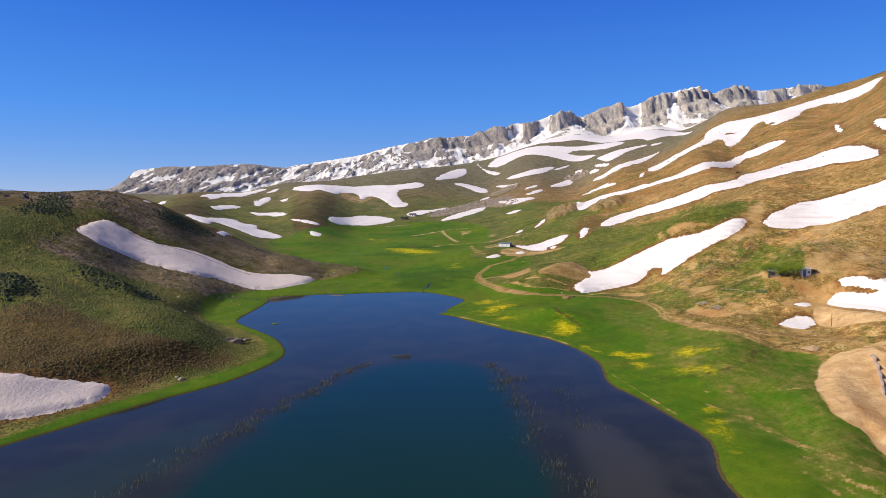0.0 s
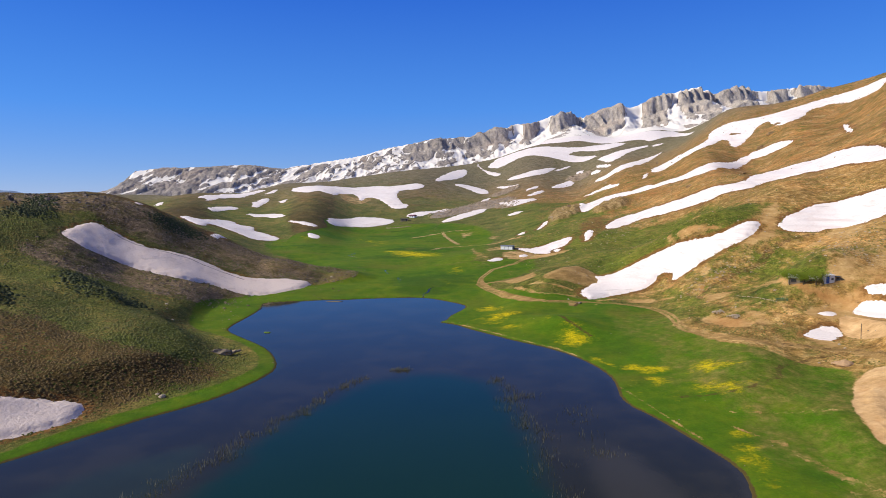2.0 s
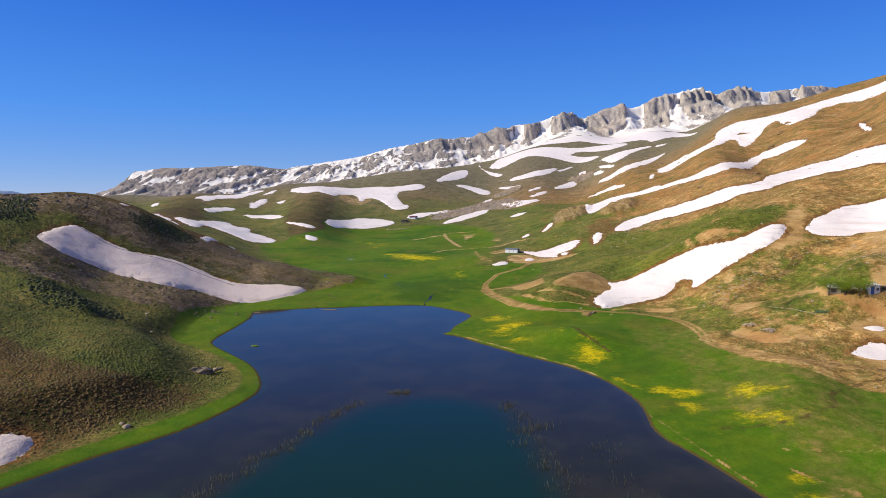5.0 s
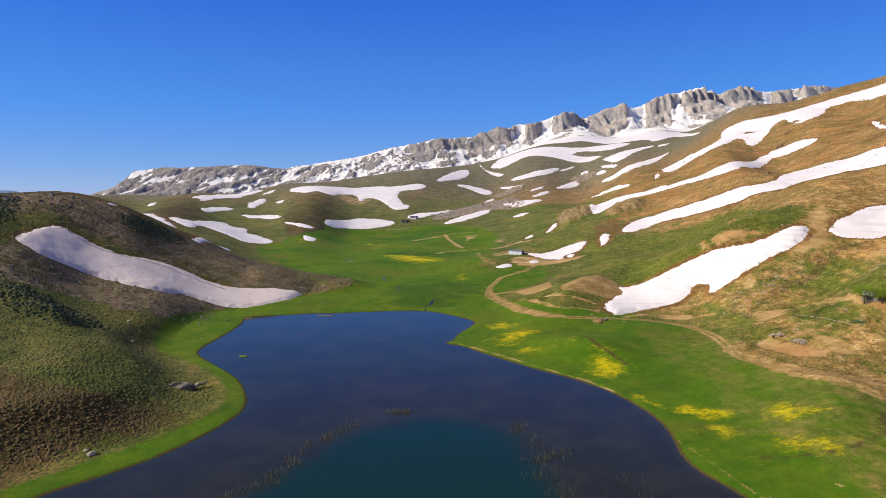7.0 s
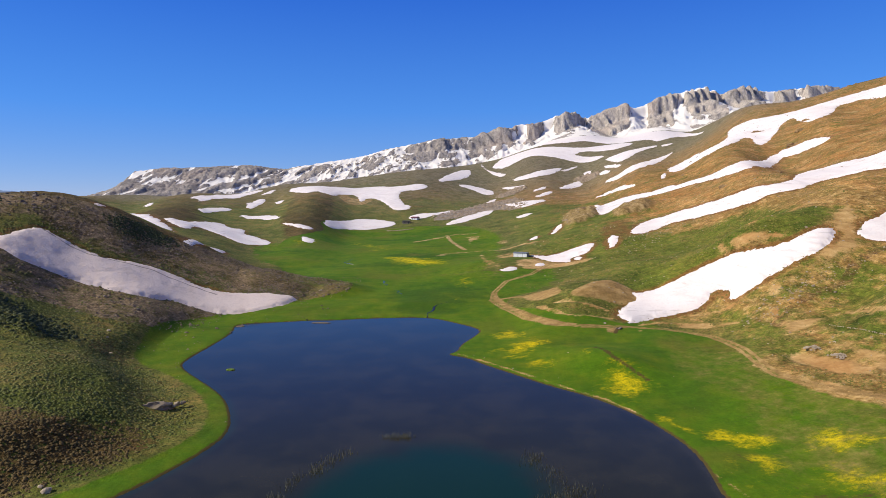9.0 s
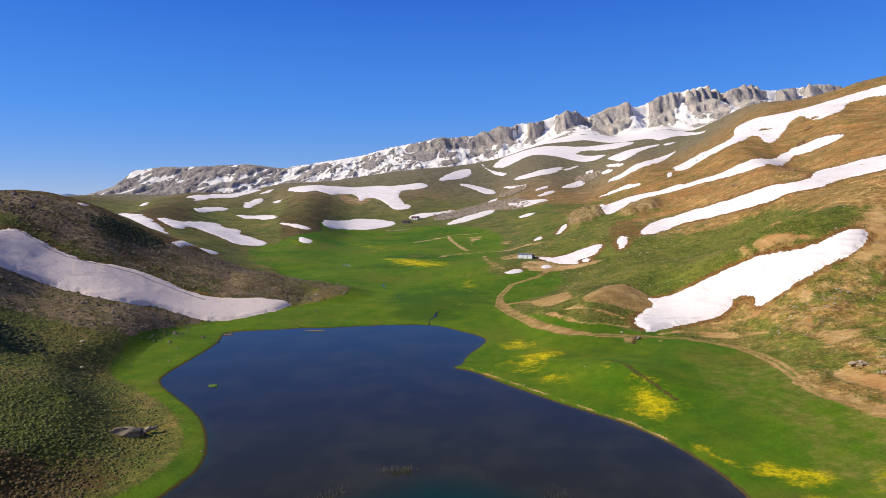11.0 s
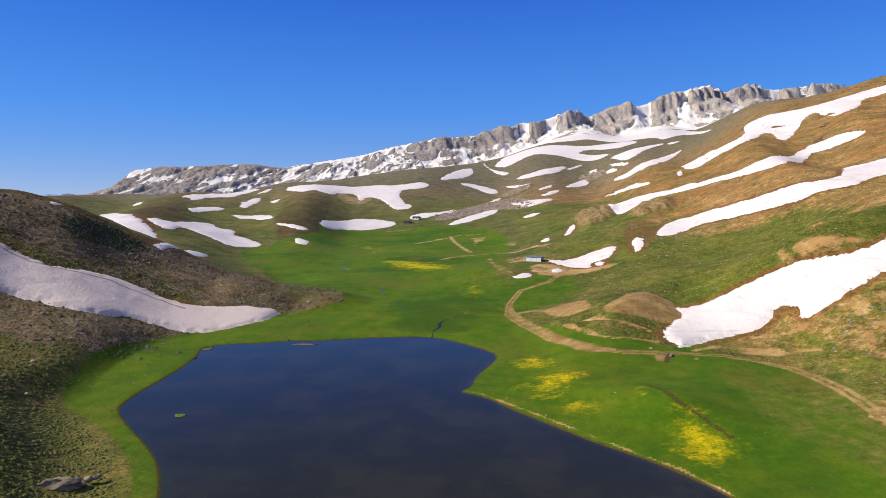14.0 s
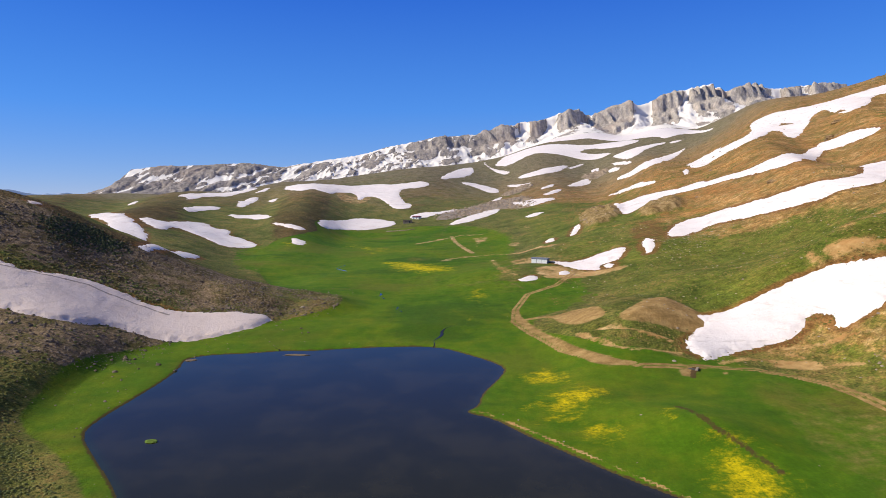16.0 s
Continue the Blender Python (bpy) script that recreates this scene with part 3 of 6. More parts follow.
def ground(x, y):
    """Height of the ground at each x, y."""
    x, y = np.asarray(x, float), np.asarray(y, float)
    shape = x.shape
    x, y = x.ravel(), y.ravel()
    z = np.empty(len(x))
    for k in range(0, len(x), 200000):
        s = slice(k, k + 200000)
        z[s] = ((spline_weights(y[s], SECTION_Y) @ HEIGHTS) * spline_weights(x[s] / breadth(y[s]), STATIONS)).sum(1)
    far = np.hypot(x, y)
    z = np.where((y < 1200) & (far > 0), np.maximum(z, 0.3 + 0.002 * far), z)
    # the lake and its banks
    near = (far < 330) & (np.abs(x) < 120)
    d = np.full(len(x), -1e3)
    d[near] = inside_distance(x[near], y[near], LAKE)
    out = np.maximum(-d, 0)
    lift = smooth(0, 16, out)
    bank = 0.28 * (1 - np.exp(-out / 0.9)) + 0.025 * np.minimum(out, 16)
    z = np.where(near & (d < 0), np.maximum(z * lift, 0) * lift + bank * (1 - 0.6 * lift), z)
    z = np.where(d >= 0, -0.10 - np.minimum(0.16 * d, 4.0), z)
    # undulation, growing with the distance
    wild = smooth(4, 25, out) * smooth(1.0, 6, np.abs(z))
    z = z + wild * (0.55 * rough(x / 17, y / 17, 4, 3) + 0.12 * rough(x / 2.7, y / 2.7, 2, 5)) * smooth(2500, 500, far)
    z = z + wild * smooth(150, 500, far) * smooth(3, 30, z) * (1.0 * rough(x / 70, y / 70, 3, 11) + 0.45 * rough(x / 16, y / 16, 3, 13, True))
    # sheep tracks along the slopes and the pit dug into the bank
    tread = wild * smooth(2, 6, z) * smooth(300, 160, far) * smooth(46, 56, x)
    z = z + 0.13 * tread * np.sin(2 * np.pi * z / 1.2 + 3 * bumps(x / 14, y / 14, 17)) * smooth(-0.3, 0.3, bumps(x / 11, y / 11, 19))
    dig = (x > 45) & (x < 95) & (y > 50) & (y < 140)
    if dig.any():
        inside = smooth(-4.0, 1.5, inside_distance(x[dig], y[dig], rounded(PIT)))
        z[dig] = z[dig] * (1 - inside) + inside * (7.2 + 0.14 * (z[dig] - 7.2))
        z[dig] -= 0.45 * smooth(-0.6, 0.8, inside_distance(x[dig], y[dig], rounded(HEAP_GROUND)))
        z[dig] += 1.0 * smooth(0.0, 3.2, inside_distance(x[dig], y[dig], rounded(QUARRY, 1)) + 0.5 * bumps(x[dig] / 1.6, y[dig] / 1.6, 23))
    for outline in BLUFFS:
        p = rounded(outline)
        k = (x > p[:, 0].min() - 8) & (x < p[:, 0].max() + 8) & (y > p[:, 1].min() - 14) & (y < p[:, 1].max() + 14)
        if k.any():
            inside = smooth(-3, 5, inside_distance(x[k], y[k], p))
            z[k] += inside * (2.6 + 1.5 * rough(x[k] / 7, y[k] / 16, 4, 131, True))
    bend = (x > 12) & (x < 50) & (y > 165) & (y < 212)
    if bend.any():
        xb, yb = x[bend], y[bend]
        z[bend] += 1.3 * smooth(-1.5, 4.5, inside_distance(xb, yb, rounded(MOUND)))
        step = np.clip(inside_distance(xb, yb, rounded(TERRACES)), 0, None)
        z[bend] += 0.32 * smooth(0, 3, step) * np.sin(1.5 * yb + 0.5 * xb + 1.2 * bumps(xb / 5, yb / 5, 137))
    toe = (x > -75) & (x < -25) & (y > 205) & (y < 255)
    if toe.any():
        z[toe] += 2.0 * smooth(-5, 6, inside_distance(x[toe], y[toe], rounded(RIDGE_TOE))) * (1 + 0.15 * bumps(x[toe] / 5, y[toe] / 5, 135))
    for line, fall in SCARPS:
        p = np.array(line)
        k = (x > p[:, 0].min() - 22) & (x < p[:, 0].max() + 22) & (y > p[:, 1].min() - 8) & (y < p[:, 1].max() + 8)
        if k.any():
            order = np.argsort(p[:, 1])
            side = x[k] - np.interp(y[k], p[order, 1], p[order, 0]) + 1.2 * bumps(x[k] / 4, y[k] / 4, 133)
            ends = smooth(p[:, 1].min() - 7, p[:, 1].min() + 3, y[k]) * smooth(p[:, 1].max() + 7, p[:, 1].max() - 3, y[k])
            z[k] += fall * ends * smooth(-18, 0, side) * smooth(4.2, 0, side)
    # the far range
    m = y > 900
    if m.any():
        xm, ym, zm = x[m], y[m], z[m]
        wob = 60 * rough(xm / 400, ym / 400, 3, 21)
        xc = xm - 0.12 * (2430 + 0.24 * xm - ym)
        front = (2430 + 0.24 * xm - ym) + wob
        east = smooth(-450, 350, xm)
        top = np.interp(xc, CREST_X, CREST_Z) + (2.5 + 4.5 * east) * rough(xc / 34, ym / 900, 4, 31, True)
        f = np.maximum(front, 0)
        # buttresses stand forward and gullies cut back, so that the cliffs follow them
        warp = xm + 45 * bumps(xm / 130, ym / 130, 53) + 0.25 * (ym - 2430)
        gully = couloir(xm, front)
        ribs = rough(warp / 40, ym / 110, 5, 45, True)
        shift = (55 * (gully - 0.3) - 22 * ribs) * smooth(0, 30, f)
        fe = np.maximum(f + shift, 0)
        wall = np.interp(fe, (0, 8, 44, 110, 122, 200, 212, 400, 1200), (0, 6, 66, 86, 106, 130, 146, 205, 430))
        fw = np.maximum(f - 14 * ribs * smooth(0, 30, f), 0)
        slope = np.interp(fw, (0, 14, 60, 300, 1200), (0, 8, 27, 112, 410))
        firm = east * (1 - 0.35 * gully)
        drop = firm * wall + (1 - firm) * slope
        drop = drop - 9 * range_crag(xm, ym) * smooth(0, 30, f) * smooth(700, 350, f) * (0.4 + 0.6 * east)
        drop = drop - (1 - 0.7 * east) * 6.0 * np.tanh(3.2 * strata(xm, ym)) * smooth(4, 40, f) * smooth(900, 500, f)
        zm = np.minimum(zm, top - 12 - 0.06 * f)
        ridge = top - drop - 0.55 * np.maximum(-front, 0)
        k = 9.0
        h = np.clip(0.5 + 0.5 * (ridge - zm) / k, 0, 1)
        z[m] = zm * (1 - h) + ridge * h + k * h * (1 - h)
    return z.reshape(shape)


def steps(*pairs):
    """Positions from (start, spacing) pairs; the last pair ends the row."""
    out = []
    for (a, s), (b, e) in zip(pairs[:-1], pairs[1:]):
        n = max(2, int(round((b - a) / (0.5 * (s + e)))))
        t = np.arange(n) / n
        out.append(a + (b - a) * (t * 2 * s / (s + e) + t * t * (e - s) / (s + e)))
    return np.concatenate(out + [[pairs[-1][0]]])


ROWS = steps((-1500, 120), (-100, 12), (30, 1.2), (60, 0.5), (150, 0.55), (250, 1.1), (500, 2.6), (1000, 5.5), (1700, 7), (2100, 5.5), (3000, 7), (3300, 40), (4900, 250))
COLS = steps((-2.5, 0.1), (-0.85, 0.006), (-0.72, 0.0018), (0.72, 0.0018), (0.85, 0.006), (2.5, 0.1))
gu, gy = np.meshgrid(COLS, ROWS)
gx = gu * breadth(gy)
gz = ground(gx, gy)


def on_ground(x, y):
    """Height of the modelled ground sheet at each x, y."""
    x, y = np.asarray(x, float), np.asarray(y, float)
    u = x / breadth(y)
    j = np.clip(np.searchsorted(ROWS, y) - 1, 0, len(ROWS) - 2)
    i = np.clip(np.searchsorted(COLS, u) - 1, 0, len(COLS) - 2)
    b = np.clip((y - ROWS[j]) / (ROWS[j + 1] - ROWS[j]), 0, 1)
    a = np.clip((u - COLS[i]) / (COLS[i + 1] - COLS[i]), 0, 1)
    return (gz[j, i] * (1 - a) + gz[j, i + 1] * a) * (1 - b) + (gz[j + 1, i] * (1 - a) + gz[j + 1, i + 1] * a) * b


# ---- helpers for building ----
def mesh_from(name, verts, faces, material=None, smooth_shade=True):
    me = bpy.data.meshes.new(name)
    verts, faces = np.asarray(verts, np.float32), np.asarray(faces, np.int32)
    me.vertices.add(len(verts))
    me.vertices.foreach_set("co", verts.ravel())
    k = faces.shape[1]
    me.loops.add(faces.size)
    me.loops.foreach_set("vertex_index", faces.ravel())
    me.polygons.add(len(faces))
    me.polygons.foreach_set("loop_start", np.arange(0, faces.size, k, dtype=np.int32))
    me.polygons.foreach_set("use_smooth", np.full(len(faces), smooth_shade))
    me.update(calc_edges=True)
    if material:
        me.materials.append(material)
    return me


def grid_faces(rows, cols):
    a = (np.arange(rows - 1)[:, None] * cols + np.arange(cols - 1)[None]).ravel()
    return np.stack([a, a + 1, a + cols + 1, a + cols], 1)


def give(me, name, values):
    layer = me.attributes.new(name, "FLOAT", "POINT")
    layer.data.foreach_set("value", np.asarray(values, np.float32).ravel())


def soft_inside(outline, fade, x, y):
    """1 inside an outline, fading to 0 over the given width on either side of its edge."""
    p = rounded(outline)
    out = np.zeros(x.shape)
    lo, hi = p.min(0) - 2 * fade, p.max(0) + 2 * fade
    k = (x > lo[0]) & (x < hi[0]) & (y > lo[1]) & (y < hi[1])
    out[k] = smooth(-fade, fade, inside_distance(x[k], y[k], p))
    return out


def along(line, width, x, y):
    """1 on a line, fading to 0 at the given half width."""
    p = np.asarray(line, float)
    out = np.zeros(x.shape)
    lo, hi = p.min(0) - 2 * width, p.max(0) + 2 * width
    k = (x > lo[0]) & (x < hi[0]) & (y > lo[1]) & (y < hi[1])
    out[k] = smooth(width, 0.45 * width, line_distance(x[k], y[k], p))
    return out


# ---- the ground ----
MEADOW = ((-60, 60), (-53, 74), (-46, 88), (-39.5, 97), (-35.5, 104), (-33.2, 112), (-35.2, 120), (-41, 129), (-50, 138), (-60, 145), (-64, 156), (-67, 168), (-66, 180),
          (-60, 190), (-52, 204), (-42, 211), (-32.5, 222), (-36, 238), (-58, 256), (-75, 285), (-88, 330), (-99, 366), (-100, 390), (-92, 402), (-88, 440), (-100, 470),
          (-98, 500), (-50, 515), (-20, 520), (5, 495), (20, 450), (24, 400), (18, 350), (12, 310), (10, 275))
MEADOW_EAST = ((11, 240), (9, 215), (13, 195), (19, 180), (28, 172), (42, 167), (50, 158), (52, 146), (47, 130), (48, 115), (55, 104), (61, 97), (54, 88), (51, 78), (48, 65),
               (46, 40), (50, 0), (45, -60), (0, -90), (-50, -80), (-75, -30), (-72, 20))
ROAD = ((66, 92), (65, 98.6), (64.1, 105), (62.3, 108.7), (58.6, 110.8), (53.6, 111.6), (50.6, 115.3), (48.4, 122), (47, 128), (47.2, 133), (48.3, 139), (49.4, 145), (50, 151.7), (49.4, 157),
        (46.9, 161.8), (42.5, 165.8), (36.6, 166.9), (30.7, 165.9), (25.5, 165.9), (19.3, 169.4), (15, 179.2), (11.2, 194.9), (8.9, 205.7), (10.2, 217.5), (15.2, 236.4), (24.3, 246), (34.4, 266))
ROAD_INNER = ((11.8, 206.8), (14.5, 207.8), (18, 205.5))
BARE = {
    "saddle": ((85.8, 182.1), (90.9, 189.4), (97.3, 195.9), (98.9, 192.7), (95.7, 186.5), (91.3, 180.1), (89.1, 175), (85.1, 170), (81.3, 169.4), (78.5, 167.9), (76.8, 171.8), (79.2, 174.1), (84.6, 176.2), (86.8, 178.6)),
    "rust_scar": ((67.9, 192.9), (72.1, 190.9), (75.6, 187.2), (77.8, 183.4), (75.7, 182.6), (71.1, 185.9), (66.6, 187.5), (66.4, 190.6)),
    "pale_scar": ((66.7, 194.3), (66.9, 188.1), (65.1, 187.4), (63.3, 192.6)),
    "above_cabin": ((73.5, 132.1), (79.2, 135), (85.6, 137.7), (84.7, 133.3), (80.2, 129.4), (76.9, 128.3)),
    "below_cabin": ((78.3, 127.3), (79.7, 124.6), (80.4, 119.8), (77.8, 117.4), (76.9, 122.7), (74.4, 121.7), (72.4, 122.5), (72.8, 126), (70, 128.6), (67.8, 132), (67.6, 138), (67.8, 146), (69.1, 149.5),
                    (71.5, 151), (70.9, 145), (70.6, 139), (71, 133.6), (73.8, 128.8)),
    "bank": ((58.1, 152.7), (60.8, 151.3), (64.7, 149.6), (68.8, 149.9), (64.7, 146.5), (61.3, 145), (57.7, 143.7), (56.7, 144.1), (58.2, 148.8)),
    "heap_ground": HEAP_GROUND,
    "heap_scar": ((58.6, 137.3), (60.2, 134.8), (60.7, 129.1), (61, 124.9), (60.3, 122), (58.6, 119.6), (57.6, 121.1), (57.9, 124.3), (58.2, 128.4), (58.1, 134.6)),
    "below_the_snow": ((51.7, 174.9), (56.5, 173.6), (62, 171.9), (61.2, 170.2), (56.3, 170.9), (52.1, 172.5)),
    "by_the_snow_tip": ((45.7, 166.6), (47, 170.5), (52.4, 169.8), (52.6, 166.6), (56.4, 161.9), (54.4, 162.5), (50, 165)),
    "gully_scar": ((64.7, 169.4), (68.1, 167.9), (66.6, 162.9), (62.9, 162.3)),
    "red_scar": ((61, 158.8), (62.9, 157.5), (61.1, 153.9), (59.4, 154.4)),
    "mound": ((26.4, 186.7), (30.9, 191.2), (37.5, 200), (41.4, 199.2), (44, 191.2), (44.5, 187.1), (42.6, 184.2), (37.8, 181.6), (34.8, 182.8), (31.4, 183), (27.1, 183.9)),
    "by_the_road": ((15, 208.4), (18, 206.3), (25.3, 210.8), (26.1, 190.5), (24.2, 188.4), (19.4, 188.8), (17.1, 197.5), (17.1, 203.2)),
    "shoulder_of_the_bend": ((8.5, 209.7), (9.7, 202.4), (12.3, 193.5), (13.6, 182.2), (16.8, 174.3), (17.7, 168.1), (21.2, 165.9), (25.3, 166.3), (22.6, 168.8), (18.9, 173.9), (15.3, 185.8), (12.1, 203.5), (10.4, 214.8)),
    "culvert_bank": ((29.7, 162.6), (30.8, 164.9), (33.4, 166.7), (33.8, 165.7), (31.9, 161.7), (30.2, 161.4)),
    "culvert_spoil": ((36.6, 164), (38.2, 164.8), (37.8, 163.1), (36.2, 162.3)),
    "star": ((2.1, 434), (15.4, 430), (13.4, 411.5), (8.2, 405.3), (6.5, 381), (4.6, 388), (5.7, 413)),
    "above_the_hut": ((18.3, 376.4), (23.6, 392.7), (29.2, 385.9), (26.4, 366.6)),
    "high_patch": ((34.1, 451.6), (39.1, 458), (43.5, 448), (38.2, 432.6)),
    "by_the_hut": ((8.5, 318), (11.8, 325), (12.3, 280), (17.2, 258), (13.1, 254), (9.1, 261), (7.6, 276.6)),
    "hut_bank": ((25, 308), (33.1, 289), (33.4, 281.6), (26.6, 283), (20.6, 279.7), (13.6, 290.5), (16.6, 311)),
    "hut_red": ((20.5, 272.5), (30, 277), (37, 263.6), (41.8, 261.8), (47.5, 259.3), (47.6, 254.5), (38.8, 253), (26.6, 253.4), (20.2, 257.5)),
    "high_scar": ((92, 160), (102, 176), (110, 172), (100, 156)),
    "upper_bank": ((104, 150), (116, 162), (124, 156), (110, 142)),
    "shoulder": ((96, 128), (104, 140), (110, 134), (101, 122)),
    "fill": ((71.5, 121), (74.4, 119.6), (74.4, 111.5), (74.6, 103.5), (78, 95), (73, 97.5), (69.6, 102.7), (68.3, 108.3), (68.6, 114.4)),
    "dome_bluff": ((-131.8, 688.5), (-133.4, 741.0), (-109.7, 677.4), (-101.4, 720.2), (-89.0, 684.2), (-89.6, 640.0), (-110.0, 631.2)),
    "foot": ((60.5, 112), (64.5, 118), (67, 112), (64.5, 106)),
}
FLOWERS = {
    "shore": ((6.3, 168.5), (11.1, 171.1), (13.8, 165.6), (12.7, 161.9), (7.6, 161.9)),
    "shore_middle": ((7, 156.2), (14.5, 159.9), (17.1, 156.7), (13.1, 151.6), (10.3, 146.9), (6.6, 147.2)),
    "shore_low": ((10.4, 146), (13.5, 146.4), (17, 141.6), (12.5, 140.2)),
    "trail": ((21, 127.2), (23.4, 136.5), (28.8, 138.7), (28.6, 129), (25.2, 122.8)),
    "trail_top": ((20.8, 146.8), (24.2, 149.2), (23.3, 142), (20.4, 139.5)),
    "bank": ((28.4, 111.2), (32.8, 112.2), (37.1, 109.9), (36.5, 107.2), (30.9, 107.4)),
    "bank_top": ((26, 119.5), (28, 115.5), (29.2, 111.5), (28.2, 110.8), (26, 115.6)),
    "bend": ((39.5, 108.2), (43.5, 106.8), (46.6, 102.1), (40.7, 102.8), (37.6, 103.4)),
    "bend_low": ((36.5, 101.5), (39, 99.6), (43, 93.2), (39.5, 93.2), (35.8, 98)),
    "bank_low": ((27.8, 106.4), (39.8, 97.5), (47, 95.2), (42.1, 89), (31.8, 95.4)),
    "point": ((31.5, 105.6), (35.4, 104.6), (34, 99.6), (31, 100.2)),
    "cove": ((34.4, 82.3), (37.7, 82.6), (36.9, 80.2), (34.3, 80.1)),
    "cove_low": ((34, 78.3), (36.7, 79), (35.4, 73.2), (32.9, 66.5), (30.9, 66.7), (32.9, 71.8)),
    "valley": ((-38.7, 326), (-28.4, 323), (-5.3, 298), (-5.1, 286), (-24.1, 290)),
    "meadow": ((-51.7, 355), (-41.1, 404), (-36.7, 368), (-48.8, 348)),
    "far": ((-71.6, 424), (-57, 419), (-40, 390), (-46.5, 369), (-64, 394)),
    "foot": ((-98.5, 375), (-85, 389), (-78, 377), (-85, 359)),
    "stream": ((-3.2, 247.7), (5.3, 249.2), (5.9, 230.1), (-0.7, 222.6)),
    "inlet": ((-3.7, 208.8), (0.3, 213), (0.8, 206.4), (-2.6, 201.1)),
}
FAINT = ("stream", "inlet", "foot", "meadow", "far", "bank_low", "trail_top")
SCREE = ((-107, 157), (-104, 164), (-108, 178), (-99, 181), (-77, 178), (-66, 196), (-58, 190), (-67, 158), (-83, 161), (-89, 149), (-102, 150))
SCREE_RIDGE = ((-125, 205), (-116, 222), (-101, 220), (-91, 226), (-82, 236), (-70, 256), (-53, 246), (-33.5, 233), (-33, 221), (-44, 211), (-58, 203), (-70, 204), (-80, 202), (-88, 197.5), (-99, 194), (-111, 195))
CRAGS = {
    "brow": ((57, 380), (66, 425), (82, 440), (80, 400), (66, 350), (58, 344)),
    "rib": ((80, 344), (89.5, 375), (100, 385), (96, 358), (86, 336)),
    "rubble": ((-24, 560), (-12, 598), (2.3, 607), (24, 650), (43, 680), (60.8, 681), (64, 590), (50, 562), (31.9, 589.8), (14.7, 567), (-16, 540)),
    "ledge": ((41, 712), (57, 800), (84, 830), (80, 775), (58, 722)),
    "knob": ((160, 880), (190, 1000), (215, 980), (190, 880)),
}
verts = np.stack([gx, gy, gz], -1).reshape(-1, 3)
ground_mesh = mesh_from("ground", verts, grid_faces(*gx.shape), GROUND)
fx, fy, fz = gx.ravel(), gy.ravel(), gz.ravel()
steep = np.hypot(np.gradient(gz, axis=1) / np.gradient(gx, axis=1), np.gradient(gz, axis=0) / np.gradient(gy, axis=0)).ravel()
lush = soft_inside(MEADOW + MEADOW_EAST, 2.0, fx, fy)
lush = lush * (1 - 0.85 * smooth(225, 280, fy) * smooth(-30, 0, fx))
lush = np.maximum(lush, smooth(0.05, 0.85, soft_inside(MEADOW + MEADOW_EAST, 32.0, fx, fy)) * smooth(225, 280, fy) * smooth(-30, 0, fx))
lush = lush * (1 - 0.25 * smooth(38, 50, fx + 5 * rough(fx / 12, fy / 12, 3, 65)) * smooth(172, 150, fy))
give(ground_mesh, "lush", np.maximum(lush, (1 - soft_inside(SCREE_RIDGE, 4, fx, fy)) * 0.75 * smooth(0.22, 0.08, steep) * smooth(9, 4, fz) * smooth(60, 120, fy) * smooth(46, 40, fx) * np.maximum(smooth(-25, -10, fx), smooth(150, 190, fy))))
wander = rough(fx / 60, fy / 60, 3, 61)
ochre = smooth(22, 45, fx + 8 * wander - 0.012 * (fy - 180)) * smooth(1.5, 4, fz)
ochre = np.maximum(ochre * smooth(1400, 700, fy), 0.30 * smooth(420, 560, fy + 60 * wander))
give(ground_mesh, "ochre", ochre)
near_right = smooth(200, 165, fy) * smooth(44, 56, fx)
spur = soft_inside(((38, 205), (47, 258), (60, 258), (85, 262), (90, 235), (72, 200), (60, 191), (46, 196)), 8, fx, fy)
terrace = soft_inside(((60.9, 138), (64, 149), (69, 150), (68.5, 128), (67, 124), (61.6, 124)), 3, fx, fy)
upper = soft_inside(((76.8, 193.5), (93.7, 200.5), (88, 188), (82, 183.5), (75.7, 186.7), (73, 191.8)), 3, fx, fy)
give(ground_mesh, "green", 0.20 + 0.28 * smooth(0.2, -0.5, wander) * (1 - 0.3 * near_right) + 0.16 * smooth(35, 8, fz) * (1 - near_right) + 0.10 * near_right - 0.16 * smooth(75, 120, fx) * smooth(22, 40, fz) + 0.42 * spur + 0.1 * terrace + 0.4 * upper
     - 0.3 * soft_inside(((80, 262), (110, 330), (190, 350), (170, 270)), 25, fx, fy) + 0.10 * smooth(450, 650, fy) * smooth(60, -40, fx) + 0.5 * smooth(36, 14, fx) * smooth(200, 240, fy) * smooth(480, 420, fy) + 0.30 * smooth(115, 55, fx) * smooth(220, 260, fy) * smooth(640, 520, fy))
BROWN_LOW = ((-75, 112), (-58, 106), (-48, 104), (-42, 108), (-37, 108), (-38, 104), (-42, 98.5), (-46, 93), (-51, 80), (-65, 72), (-85, 90))
KNOLL = ((-160, 150), (-135, 160), (-118, 185), (-112, 200), (-98, 205), (-84, 214), (-62, 222), (-50, 230), (-62, 250), (-85, 245), (-105, 232), (-150, 250), (-200, 220))
sere = np.maximum(soft_inside(BROWN_LOW, 7, fx, fy), 0.9 * soft_inside(KNOLL, 9, fx, fy))
bulge = (gz - 0.25 * (np.roll(gz, 9, 0) + np.roll(gz, -9, 0) + np.roll(gz, 22, 1) + np.roll(gz, -22, 1))).ravel()
give(ground_mesh, "sere", np.maximum(sere, smooth(280, 380, fy) * np.clip(0.42 + 0.45 * bulge, 0, 0.9)))
give(ground_mesh, "alpine", smooth(420, 1000, fy + 80 * wander))
